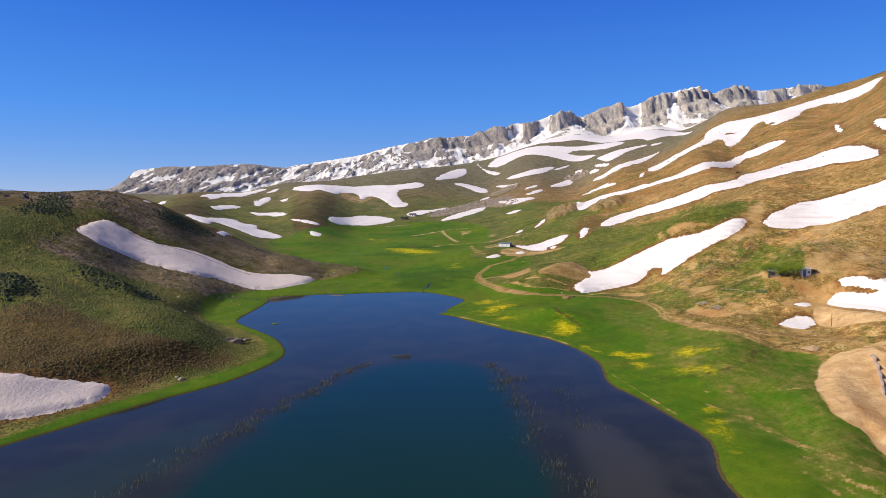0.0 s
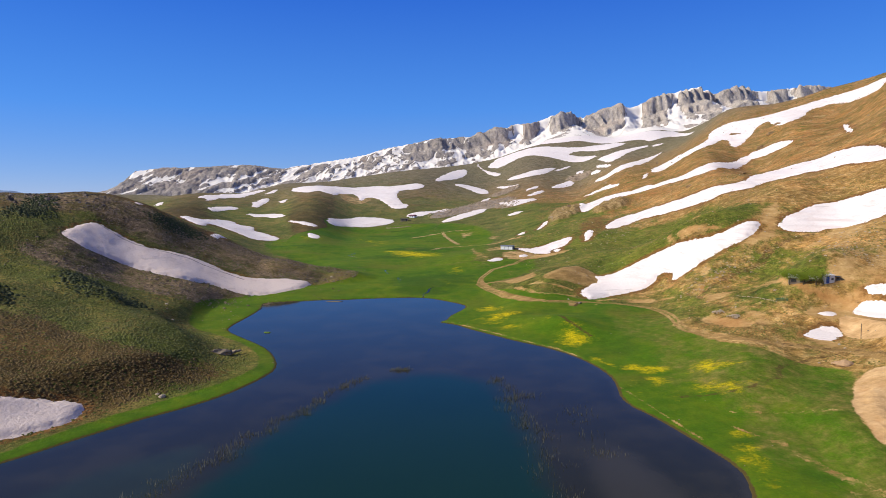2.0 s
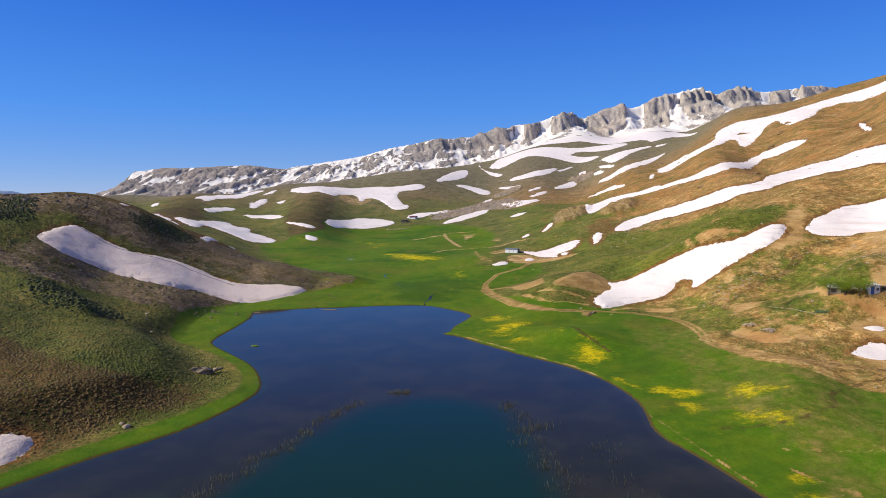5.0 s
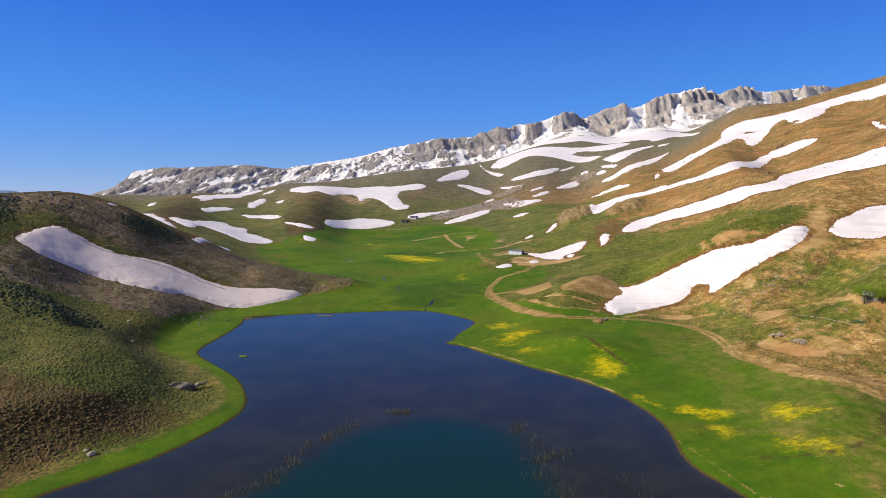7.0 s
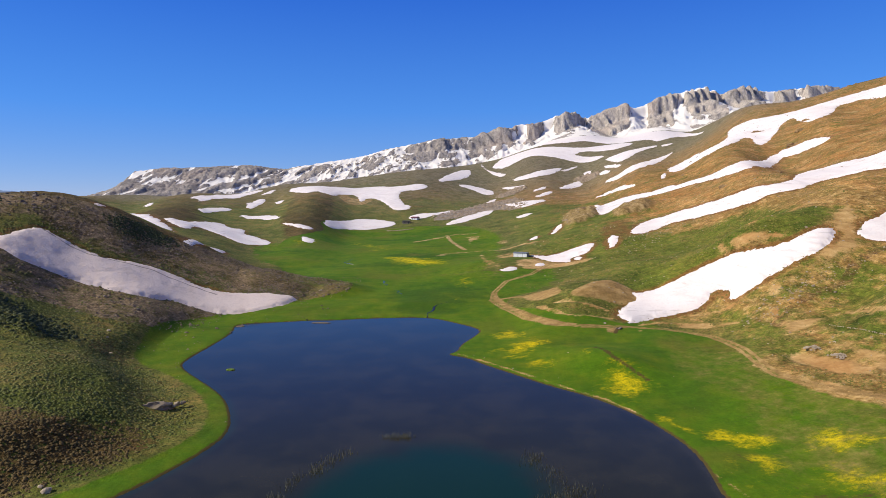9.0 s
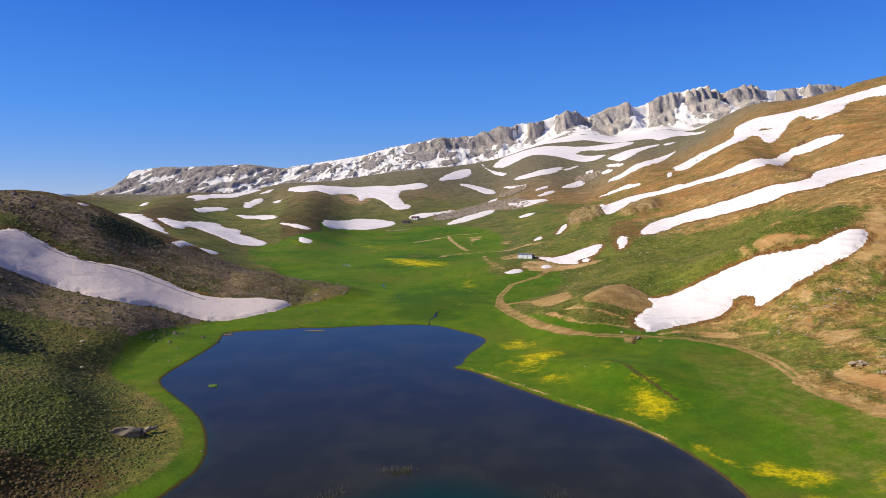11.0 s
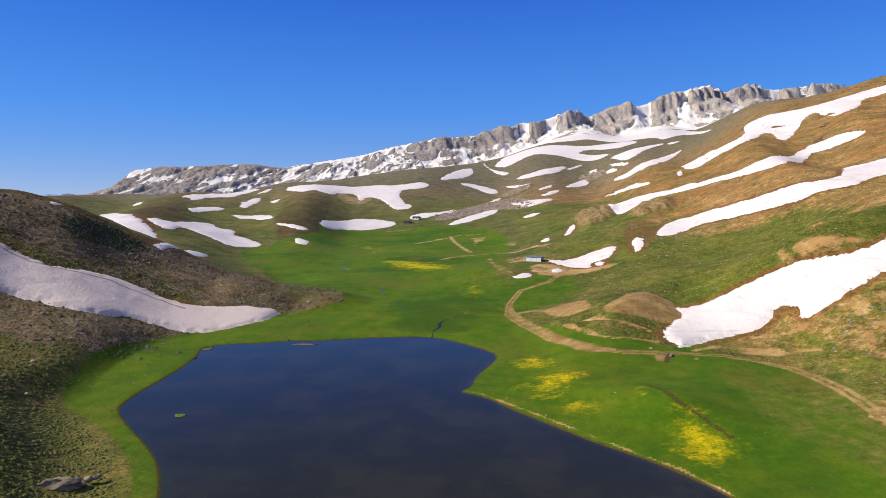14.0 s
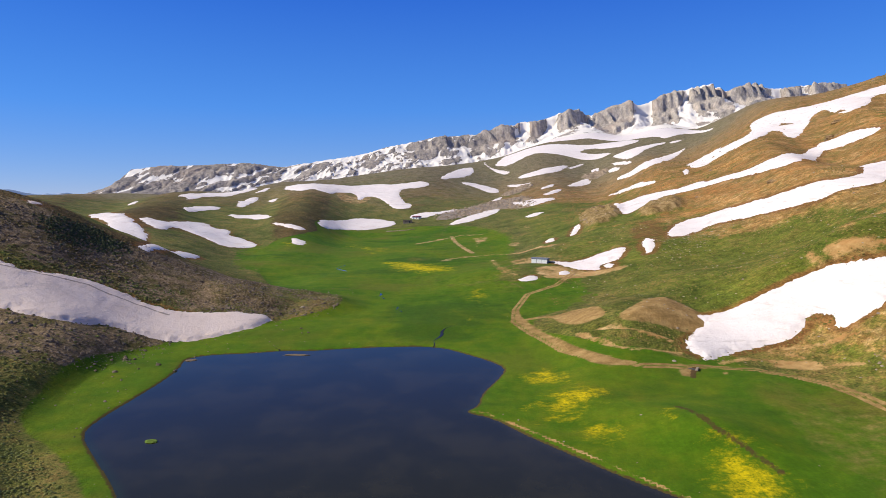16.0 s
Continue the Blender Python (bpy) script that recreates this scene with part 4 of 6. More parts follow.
give(ground_mesh, "upland", smooth(190, 380, np.hypot(fx, fy)))
give(ground_mesh, "olive", 0.60 * smooth(29, 42, fx + 4 * rough(fx / 10, fy / 10, 3, 67)) * smooth(175, 145, fy) + 0.25 * smooth(260, 420, fy))
scree = np.maximum(soft_inside(SCREE, 3, fx, fy), soft_inside(SCREE_RIDGE, 4, fx, fy))
scree = np.maximum(scree, 0.62 * soft_inside(((-150, 190), (-120, 225), (-105, 215), (-112, 180)), 6, fx, fy))
give(ground_mesh, "scree", scree * (1 - 0.55 * soft_inside(RIDGE_TOE, 10, fx, fy)))
dirt = 0.38 * along(ROAD, 2.0, fx, fy)
track = 0.90 * along(ROAD, 1.15, fx, fy) - 0.55 * along(ROAD, 0.50, fx, fy)
track = np.maximum(track, 0.75 * along(ROAD_INNER, 1.2, fx, fy))
for name in ("mound", "by_the_road", "shoulder_of_the_bend", "culvert_bank", "culvert_spoil"):
    track = np.maximum(track, 0.60 * soft_inside(BARE[name], 0.9, fx, fy))
give(ground_mesh, "track", track)
dirt = np.maximum(dirt, 0.46 * along(ROAD[:8], 2.6, fx, fy))
dirt = np.maximum(dirt, 0.55 * along(((58.6, 152.8), (60.9, 154.4), (64.2, 156.3), (69.3, 159.8), (74, 161.3), (77.7, 161.1), (82, 161.2)), 0.5, fx, fy))
dirt = np.maximum(dirt, np.maximum(soft_inside(QUARRY, 1.2, fx, fy), soft_inside(PIT, 1.5, fx, fy)))
dirt = np.maximum(dirt, 0.46 * soft_inside(((70, 128), (78, 150), (90, 172), (125, 190), (135, 130), (100, 102), (84, 115)), 5, fx, fy))
for name, outline in BARE.items():
    dirt = np.maximum(dirt, (0.52 if name in ("star", "dome_bluff", "by_the_hut", "hut_bank", "above_the_hut", "high_patch") else 0.70) * soft_inside(outline, 2.5, fx, fy))
for line, w_ in ((((39.2, 79), (39.8, 74), (40.4, 71.3), (41.4, 66.3), (42.8, 62), (46, 60)), 1.1), (((37.6, 64), (37.9, 60.3), (38.4, 56)), 0.7), (((40, 66.5), (40.3, 60.6), (41.8, 56)), 0.8),
                 (((39.2, 62), (39.6, 56)), 0.5), (((36, 84), (38, 80), (39.2, 77)), 0.5)):
    dirt = np.maximum(dirt, 0.50 * along(line, w_, fx, fy))
dirt = np.maximum(dirt, 0.30 * soft_inside(((40, 70), (46, 66), (47, 58), (40, 54), (38, 62)), 2, fx, fy))
dirt = np.maximum(dirt, 0.30 * soft_inside(((43, 87), (52, 87.5), (49.7, 81), (44, 80.5)), 2, fx, fy))
dirt = np.maximum(dirt, 0.5 * along(((38, 88.3), (44, 86.2), (49.9, 82.6)), 0.6, fx, fy))
for line, strength, w_ in ((((-27, 415), (-13.4, 440.8), (-1.4, 452.3), (10.7, 446.6)), 0.55, 3.5), (((-8.3, 455), (-5.4, 414.9), (-1.6, 384.8), (3, 355.8)), 0.60, 2.2), (((-9.8, 316.4), (0.1, 339.7), (11.9, 345.3), (23.4, 333.9)), 0.55, 3.0),
                           (((23.4, 333.9), (30.7, 337.5), (34.6, 321.3)), 0.60, 3.5), (((18.9, 184), (21.2, 178.1), (23.2, 174.4), (26.3, 172.4), (33.2, 172.3)), 0.56, 1.5), (((22.4, 183.7), (25.4, 183.3), (29, 179.9), (33.6, 177.7)), 0.60, 1.3),
                           (((49.8, 175), (53.6, 174.2), (56.7, 172.3), (59.1, 170.7), (61.1, 169.2)), 0.64, 0.7), (((38.7, 169.1), (43.8, 171.5), (46.9, 170.8), (49.8, 168.7), (52.4, 166.8)), 0.62, 1.2), (((49, 174), (51.1, 172.5), (52.6, 170.3)), 0.62, 0.8), (((54, 164.6), (55.2, 162.9), (56, 161)), 0.62, 0.8)):
    dirt = np.maximum(dirt, strength * along(line, w_, fx, fy))
dirt = np.maximum(dirt, 0.58 * along(((-4, 152.3), (0, 151.2), (5, 145), (10.5, 138), (15.5, 131.5), (21, 125), (24.5, 118)), 0.5, fx, fy))
dirt = np.maximum(dirt, 0.50 * along(((26.5, 101), (28.5, 91), (31, 80)), 0.45, fx, fy))
give(ground_mesh, "dirt", dirt)
give(ground_mesh, "diggings", np.maximum(soft_inside(QUARRY, 1.2, fx, fy), 0.9 * soft_inside(BARE["fill"], 1.2, fx, fy)))
mud = 0.6 * along(((23.8, 147), (25.4, 138.7), (27.2, 135), (28.8, 131)), 0.8, fx, fy)
mud = np.maximum(mud, 0.44 * along(((29.4, 112.5), (31.2, 104.5), (33.5, 95.2)), 0.45, fx, fy))
mud = np.maximum(mud, 0.9 * along(((33.5, 165.7), (32.4, 163.7), (31.4, 161.1)), 0.6, fx, fy))
mud = np.maximum(mud, 0.50 * along(((34, 95), (40.3, 94.1), (42.7, 93.8), (48.5, 96.4), (49.5, 99), (51.2, 101.2), (58.3, 105.2), (62, 104.9)), 0.75, fx, fy))
mud = np.maximum(mud, 0.45 * along(((55, 111.8), (59.5, 110.5), (63.2, 107.2), (65.2, 103), (66, 98.5), (69.5, 96)), 1.2, fx, fy))
mud = np.maximum(mud, 0.5 * along(((58, 151), (65.3, 157.3), (72.3, 161), (77.8, 161.6), (82.1, 166.1), (88.4, 169.8), (94.8, 170.2)), 1.8, fx, fy))
rim = np.full(len(fx), 0.0)
k = (np.abs(fx) < 90) & (fy > -100) & (fy < 215)
rim[k] = smooth(-0.9, -0.2, inside_distance(fx[k], fy[k], LAKE))
give(ground_mesh, "mud", np.maximum(mud, 0.75 * rim))
bloom = np.zeros(len(fx))
for name, outline in FLOWERS.items():
    bloom = np.maximum(bloom, (0.62 if name in FAINT else 1.05) * soft_inside(outline, min(9.0, 0.62 * float(np.ptp(np.array(outline), axis=0).min())), fx, fy))
give(ground_mesh, "bloom", bloom)
crest_gap = 2430 + 0.24 * fx - fy
rock = smooth(620, 330, crest_gap + 120 * rough(fx / 300, fy / 300, 3, 71))
for outline in (CRAGS[k] for k in ("rubble", "ledge", "knob")):
    rock = np.maximum(rock, 0.8 * soft_inside(outline, 8, fx, fy))
give(ground_mesh, "rock", rock)
bluff = np.zeros(len(fx))
for outline in BLUFFS:
    bluff = np.maximum(bluff, soft_inside(outline, 5, fx, fy))
give(ground_mesh, "bluff", bluff)
# snow lies on the shelves of the western slopes, in the gullies of the cliffs and at their foot
east = smooth(-450, 350, fx)
below = np.interp(fx - 0.12 * crest_gap, CREST_X, CREST_Z) - fz
amount = np.interp(fx, (-1300, -900, -650, -400, 0, 200, 400), (-0.16, -0.15, 0.10, 0.15, 0.10, -0.02, -0.10))
shelf = 0.5 + 1.3 * (amount - strata(fx, fy)) - 0.30 * smooth(0.75, 1.1, steep)
gap = np.maximum(couloir(fx, crest_gap), smooth(-12, 12, below + 60 * rough(fx / 42, fy / 50, 4, 85) - np.interp(fx, (300, 750, 1000, 1200, 1500), (88, 104, 160, 150, 95))))
gap = np.maximum(gap, smooth(880, 930, fx) * smooth(1115, 1085, fx) * smooth(12, 4, below))
cliff = 0.32 + 0.46 * gap - 0.16 * smooth(0.8, 1.4, steep) + 0.30 * rough(fx / 30, fy / 60, 4, 87) - 0.10 * range_crag(fx, fy)
lie = shelf * (1 - east) + cliff * east
give(ground_mesh, "western", 1 - smooth(0, 520, fx))
give(ground_mesh, "snowy", np.where(crest_gap < 700, lie * smooth(700, 450, crest_gap), 0))
tagged(new("ground", ground_mesh), "green valley floor and brown slopes below a grey snowy mountain range", "ground", kind="structure")

# ---- a far ridge, the blue haze of distance painted into its rock colour ----
bx = np.linspace(-3300, -1850, 120)
by = 3300 + 0.25 * (bx + 2400)
crest = np.interp(bx, (-3300, -2550, -2430, -2300, -2150, -2000, -1850), (150, 112, 98, 66, 74, 58, 15)) + 9 * rough(bx / 130, by / 130, 4, 141, True)
rows = [np.stack([bx, by - 260 * (1 - k) + 20 * bumps(bx / 60, by * 0 + 3 * k, 143), crest * k - 40 * (1 - k)], -1) for k in (0, 0.35, 0.7, 0.9, 1.0)] + [np.stack([bx, by + 300, crest * 0 - 40], -1)]
HAZE_TINT = Nodes("haze_tinted_rock", 1.0, 0.0)
HAZE_TINT.colour(HAZE_TINT.ramp(HAZE_TINT.noise(90, 5, 0.7), (0.40, (0.16, 0.23, 0.36)), (0.58, (0.24, 0.31, 0.43)), (0.64, (0.50, 0.54, 0.62))))
tagged(new("backdrop", mesh_from("backdrop", np.concatenate(rows), grid_faces(len(rows), len(bx)), HAZE_TINT.material)), "far ridge tinted haze blue with a little snow beyond the valley", "mountain", kind="structure")

# ---- the lake ----
wx, wy = np.meshgrid(np.arange(-76, 47, 1.0), np.arange(-86, 203, 1.0))
water_mesh = mesh_from("water", np.stack([wx, wy, 0 * wx], -1).reshape(-1, 3), grid_faces(*wx.shape), WATER)
depth = inside_distance(wx.ravel(), wy.ravel(), LAKE)
TEAL = ((-27, 30), (-26.5, 58), (-25.4, 66.2), (-24.2, 75.2), (-21.5, 86.4), (-17, 97.2), (-12.5, 104.4), (-5, 109.4), (3.1, 107.8), (7.8, 102.3), (9.7, 91.7), (10.6, 79.8), (11.3, 69.1), (13, 58.3), (16, 20), (5, -40), (-20, -40))
give(water_mesh, "teal", soft_inside(TEAL, 9, wx.ravel(), wy.ravel()))
SILT = ((14.6, 76.5), (20.8, 80.4), (23.5, 73), (24.3, 67), (23.6, 58), (22, 40), (17, 35), (14.8, 58))
SILT_WEST = ((-48, 56), (-43.7, 66), (-38, 74.6), (-32.6, 79.5), (-27.5, 82), (-25.8, 73.4), (-28.5, 62), (-34, 45))
silt = np.maximum(soft_inside(SILT, 3, wx.ravel(), wy.ravel()), 0.8 * soft_inside(SILT_WEST, 4, wx.ravel(), wy.ravel()))
give(water_mesh, "shallow", np.maximum(0.7 * smooth(2.2, 0, depth), 0.85 * silt))
give(water_mesh, "west", smooth(5, -10, wx.ravel()))
tagged(new("water", water_mesh), "still dark blue lake turning teal over deep water", "water", kind="structure")


# ---- snow ----
# a seam of dirt across the snow of the knoll
GRIME = np.array(((-108, 190.5), (-103, 189.5), (-99.2, 189.3), (-94.4, 189.6), (-90.9, 191), (-86.3, 194), (-82, 196.6), (-78.2, 197), (-74, 197.9), (-69.5, 198.3), (-65.5, 198.4)))
MELT = np.zeros(len(fx))


def snow_patch(outline, thickness, label):
    """A sheet of old snow over the ground within a plan outline, thin and ragged at its edge."""
    p = rounded(outline, 1)
    lo, hi = p.min(0), p.max(0)
    far = np.hypot(*((lo + hi) / 2))
    step = max(0.35, far / 520, math.sqrt((hi - lo).prod() / 60000))
    rag = 0.25 + far / 600
    reach = 2.0 + far / 90
    k = (fx > lo[0] - reach) & (fx < hi[0] + reach) & (fy > lo[1] - 2 * reach) & (fy < hi[1] + 2 * reach)
    edge = inside_distance(fx[k], fy[k], p)
    MELT[k] = np.maximum(MELT[k], (0.75 - 0.5 * smooth(260, 700, far)) * smooth(-reach, -0.15 * reach, edge))
    x, y = np.meshgrid(np.arange(lo[0] - 3 * step, hi[0] + 3 * step, step), np.arange(lo[1] - 3 * step, hi[1] + 3 * step, step))
    # the edge wanders, most where the slope is seen lying flat
    sway = far / 130 * (0.25 + 0.75 * smooth(180, 450, far)) * rough(x / (far / 45), y / (far / 16), 5, 97)
    d = inside_distance(x + 0.25 * sway, y + sway, p) + rag * (rough(x / (4 * rag), y / (4 * rag), 5, 91) + 0.5 * bumps(x / (0.9 * rag), y / (0.9 * rag), 93))
    wide = 0.5 + far / 600
    lift = np.where(d > 0, thickness * (1 - np.exp(-d / wide)) + 0.10, 0.10 + 0.30 * d)
    z = on_ground(x, y) + np.maximum(lift, -0.8) + 0.03 * np.minimum(wide, 2) * rough(x / 4.1, y / 4.1, 2, 95) * (d > wide)
    faces = grid_faces(*x.shape)
    keep = d.ravel()[faces].max(1) > -1.2 * step
    faces = faces[keep]
    used, faces = np.unique(faces, return_inverse=True)
    verts = np.stack([x.ravel(), y.ravel(), z.ravel()], -1)[used]
    mid = verts.mean(0)
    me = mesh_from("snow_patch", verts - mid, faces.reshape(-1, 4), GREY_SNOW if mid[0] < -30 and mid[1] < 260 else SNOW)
    vx, vy = verts[:, 0], verts[:, 1]
    give(me, "grime", np.maximum(0.7 * along(GRIME, 0.55, vx, vy), 0.42 * along(GRIME[1:5] + (0, -3.5), 0.4, vx, vy)))
    ob = new("snow_patch", me)
    ob.location = mid
    return tagged(ob, label, "snow patch", "snow patches")


snow_patch(((312, 456), (305, 450), (277, 417), (295, 461), (305, 496), (310, 518), (302, 522), (294, 525), (262, 477), (245, 467), (241, 472), (258, 516), (261, 529), (248, 517), (233, 496), (215, 472), (203, 458), (220, 508), (219, 519), (196, 476), (176, 463), (177, 505), (160, 489), (161, 512), (185, 583), (214, 612), (197, 515), (220, 544), (254, 625), (262, 616), (267, 584), (279, 559), (299, 549), (330, 559), (336, 537), (334, 508), (343, 507)), 0.3, "large white snowfield on the dry brown hillside")
snow_patch(((198, 370), (191, 367), (191, 386), (186, 400), (133, 314), (123, 318), (124, 352), (118, 367), (106, 389), (101, 390), (84, 364), (73, 353), (76, 376), (95, 467), (104, 440), (111, 407), (125, 391), (132, 343), (149, 355), (198, 426), (204, 406), (204, 390)), 0.3, "long white band of snow on the dry brown hillside")
snow_patch(((146.3, 213.9), (140.8, 206.6), (138, 213.5), (138.7, 225.8), (136.5, 233.3), (137.8, 247.7), (132.6, 250), (127.1, 255), (114.1, 246.5), (107.8, 250.4), (101.5, 250.8), (97.4, 266.9), (89.3, 277.9), (83.4, 285.5), (75.6, 279.3), (67.8, 275.8), (68.5, 282.9), (80, 304.4), (93.2, 300.8), (99.9, 288.5), (105.9, 277.5), (108.5, 268.7), (111.7, 258.1), (123.2, 262.9), (155.6, 321.8), (154.6, 299.7), (156.9, 285.8), (160.9, 277), (163.4, 272.2), (157.3, 248.8), (155.1, 235.6), (149.2, 219.9)), 0.2, "long white band of snow on the dry brown hillside")
snow_patch(((90.9, 179.7), (98.1, 184.9), (109.7, 190.4), (119.4, 187), (123.7, 177.1), (129.9, 172.5), (123.7, 161.1), (117.6, 161.3), (113.4, 161.7), (108.4, 162.5), (104.8, 165.7), (101.3, 172.5), (95.3, 172.7), (91.5, 176)), 0.2, "small white snow patch on the dry brown hillside")
snow_patch(((35.8, 176.2), (35.7, 173.2), (37.2, 172.2), (36.5, 169.4), (38.3, 171.0), (41.5, 174.2), (46.5, 176.3), (54.6, 176.7), (56.5, 178.5), (57.8, 179.9), (59.4, 180.2), (61.1, 178.7), (61.5, 176.9), (60.7, 174.1), (60.8, 172.8), (62.6, 172.3), (65.7, 172.4), (70.8, 172.6), (74.8, 173.2), (77.7, 173), (81.8, 175), (85.8, 179.1), (86.6, 182), (82.5, 181.8), (74.7, 180.6), (69.9, 183.7), (64.2, 187.7), (56, 188.5), (48.7, 189.5), (44.9, 189.7), (42.7, 188.9), (43.8, 186.4), (39, 181.6)), 0.6, "large melting snowfield with an undercut arch on the dry brown hillside")
snow_patch(((28.2, 284.8), (33.1, 279.7), (38.7, 279.6), (46, 281.9), (52.2, 281.6), (52.7, 276.9), (48.5, 268.5), (45.7, 267.9), (42, 269.1), (40.2, 261), (35.4, 268.5), (30.1, 277.1)), 0.2, "small white snow patch on the dry brown hillside")
snow_patch(((43.5, 266.9), (45.2, 264.2), (44.2, 261.1), (42.6, 262.5)), 0.2, "small white snow patch on the dry brown hillside")
snow_patch(((28.4, 264.2), (31, 266.1), (31, 262), (28.4, 259)), 0.2, "small white snow patch on the far grassy hills")
snow_patch(((14.4, 254.5), (17.1, 257.8), (20.6, 258.9), (19.9, 254.1), (16, 252)), 0.2, "small white snow patch on the green valley floor")
snow_patch(((59.7, 280.8), (61.3, 282.3), (61.7, 276.9), (58.6, 266), (55.6, 261.6), (56.5, 266), (56.2, 269.6)), 0.2, "small white snow patch on the dry brown hillside")
snow_patch(((39, 364), (41, 359), (38, 338), (36, 346)), 0.3, "long white band of snow on the far grassy hills")
snow_patch(((46, 344), (55, 381), (58, 382), (52, 355), (47, 339)), 0.3, "long white band of snow on the dry brown hillside")
snow_patch(((79.5, 125.2), (80.7, 125.1), (82.1, 122.7), (82.1, 120.1), (82.8, 118.6), (89, 121.1), (84.6, 115), (82, 117.5), (80.8, 120.6)), 0.2, "small white snow patch on the dry brown hillside")
snow_patch(((74.9, 122.1), (77.6, 124.1), (79.6, 121.3), (79.9, 119.2), (81.6, 116.9), (85.9, 115.4), (81.6, 109.3), (78.7, 112.5), (76.3, 116.1)), 0.2, "small white snow patch on the dry brown hillside")
snow_patch(((62.3, 115), (66.7, 118.3), (69.5, 117.3), (69, 115.5), (65, 112.3), (63.3, 113.7)), 0.2, "small white snow patch on the dry brown hillside")
snow_patch(((69.6, 123.2), (72.1, 124.2), (72.3, 122.4), (69.8, 120.9)), 0.2, "small white snow patch on the dry brown hillside")
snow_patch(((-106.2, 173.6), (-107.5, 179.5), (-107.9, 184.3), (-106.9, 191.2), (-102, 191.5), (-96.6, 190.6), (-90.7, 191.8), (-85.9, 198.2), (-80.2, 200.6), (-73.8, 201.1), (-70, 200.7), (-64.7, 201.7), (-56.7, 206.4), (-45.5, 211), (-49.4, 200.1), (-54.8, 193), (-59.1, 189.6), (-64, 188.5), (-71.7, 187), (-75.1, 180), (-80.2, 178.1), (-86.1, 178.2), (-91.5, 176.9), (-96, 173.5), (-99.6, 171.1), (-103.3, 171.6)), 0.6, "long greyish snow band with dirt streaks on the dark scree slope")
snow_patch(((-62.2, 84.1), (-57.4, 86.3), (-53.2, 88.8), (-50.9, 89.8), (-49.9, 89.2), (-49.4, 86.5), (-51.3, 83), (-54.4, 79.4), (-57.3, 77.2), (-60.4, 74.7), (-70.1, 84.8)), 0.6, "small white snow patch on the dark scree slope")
snow_patch(((-112.4, 223.5), (-110, 226), (-109.6, 220.7)), 0.2, "small white snow patch on the far grassy hills")
snow_patch(((-283, 580), (-295, 619), (-269, 567), (-254, 525)), 0.3, "long white band of snow on the far grassy hills")
snow_patch(((-258, 610), (-275, 681), (-273, 863), (-247, 812), (-245, 747), (-231, 668), (-246, 660), (-232, 576), (-243, 605)), 0.4, "long white band of snow on the far grassy hills")
snow_patch(((-229, 733), (-230, 802), (-221, 776), (-219, 725)), 0.4, "long white band of snow on the far grassy hills")
snow_patch(((-206, 513), (-208, 548), (-198, 565), (-191, 547), (-195, 528), (-194, 502), (-195, 493)), 0.3, "long white band of snow on the far grassy hills")
snow_patch(((-198, 601), (-209, 664), (-203, 676), (-194, 645), (-191, 609), (-182, 573), (-188, 577)), 0.3, "long white band of snow on the far grassy hills")
snow_patch(((-182, 640), (-177, 650), (-171, 628), (-173, 619)), 0.3, "long white band of snow on the far grassy hills")
snow_patch(((-167, 379), (-169, 394), (-159, 384), (-163, 423), (-162, 447), (-145, 420), (-139, 426), (-129, 402), (-116, 390), (-104, 375), (-108, 363), (-116, 357), (-126, 366), (-137, 369), (-147, 381), (-147, 366), (-144, 356), (-149, 354)), 0.3, "long white band of snow on the far grassy hills")
snow_patch(((-176, 515), (-158, 517), (-147, 518), (-130, 483), (-145, 491), (-162, 504)), 0.3, "long white band of snow on the far grassy hills")
snow_patch(((-123, 454), (-107, 439), (-94, 429), (-94, 418), (-106, 428)), 0.3, "long white band of snow on the green valley floor")
snow_patch(((-92, 389), (-88, 391), (-82, 383), (-83, 374), (-87, 376)), 0.3, "small white snow patch on the green valley floor")
snow_patch(((-99, 479), (-97, 522), (-84, 564), (-69, 561), (-50, 545), (-55, 526), (-68, 514), (-85, 501), (-91, 462)), 0.3, "long white band of snow on the green valley floor")
snow_patch(((-202, 757), (-198, 790), (-176, 771), (-144, 797), (-107, 815), (-76, 794), (-51, 811), (-39, 806), (-37, 778), (-48, 758), (-60, 749), (-67, 736), (-64, 692), (-57, 650), (-46, 636), (-46, 610), (-59, 606), (-69, 634), (-82, 687), (-99, 699), (-98, 652), (-115, 726), (-130, 711), (-129, 671), (-136, 671), (-153, 692), (-156, 667), (-180, 707)), 0.4, "large white snowfield on the far grassy hills")
snow_patch(((-222, 425), (-207, 426), (-170, 376), (-144, 340), (-124, 300), (-112, 262), (-122, 280), (-150, 326), (-180, 370)), 0.3, "long white band of snow on the far grassy hills")
snow_patch(((-89.3, 230.8), (-88.9, 237.6), (-106.7, 292.8), (-100.8, 299.9), (-95.3, 273.1), (-85.3, 230)), 0.2, "long white band of snow on the far grassy hills")
snow_patch(((72, 1418), (135, 1769), (244, 1818), (280, 1613), (318, 1567), (381, 1595), (425, 1590), (413, 1486), (346, 1363), (317, 1408), (292, 1493), (257, 1419), (273, 1345), (300, 1282), (257, 1219), (238, 1259), (219, 1310), (194, 1403), (161, 1473), (107, 1340), (89, 1327)), 0.6, "long white band of snow on the far grassy hills")
snow_patch(((81, 2234), (158, 2295), (246, 2337), (233, 2178), (165, 2277), (89, 2245)), 0.8, "long white band of snow on the far grassy hills")
snow_patch(((62, 1628), (59, 1363), (77, 1251), (89, 1134), (73, 1118), (64, 1258), (56, 1453)), 0.5, "long white band of snow on the far grassy hills")
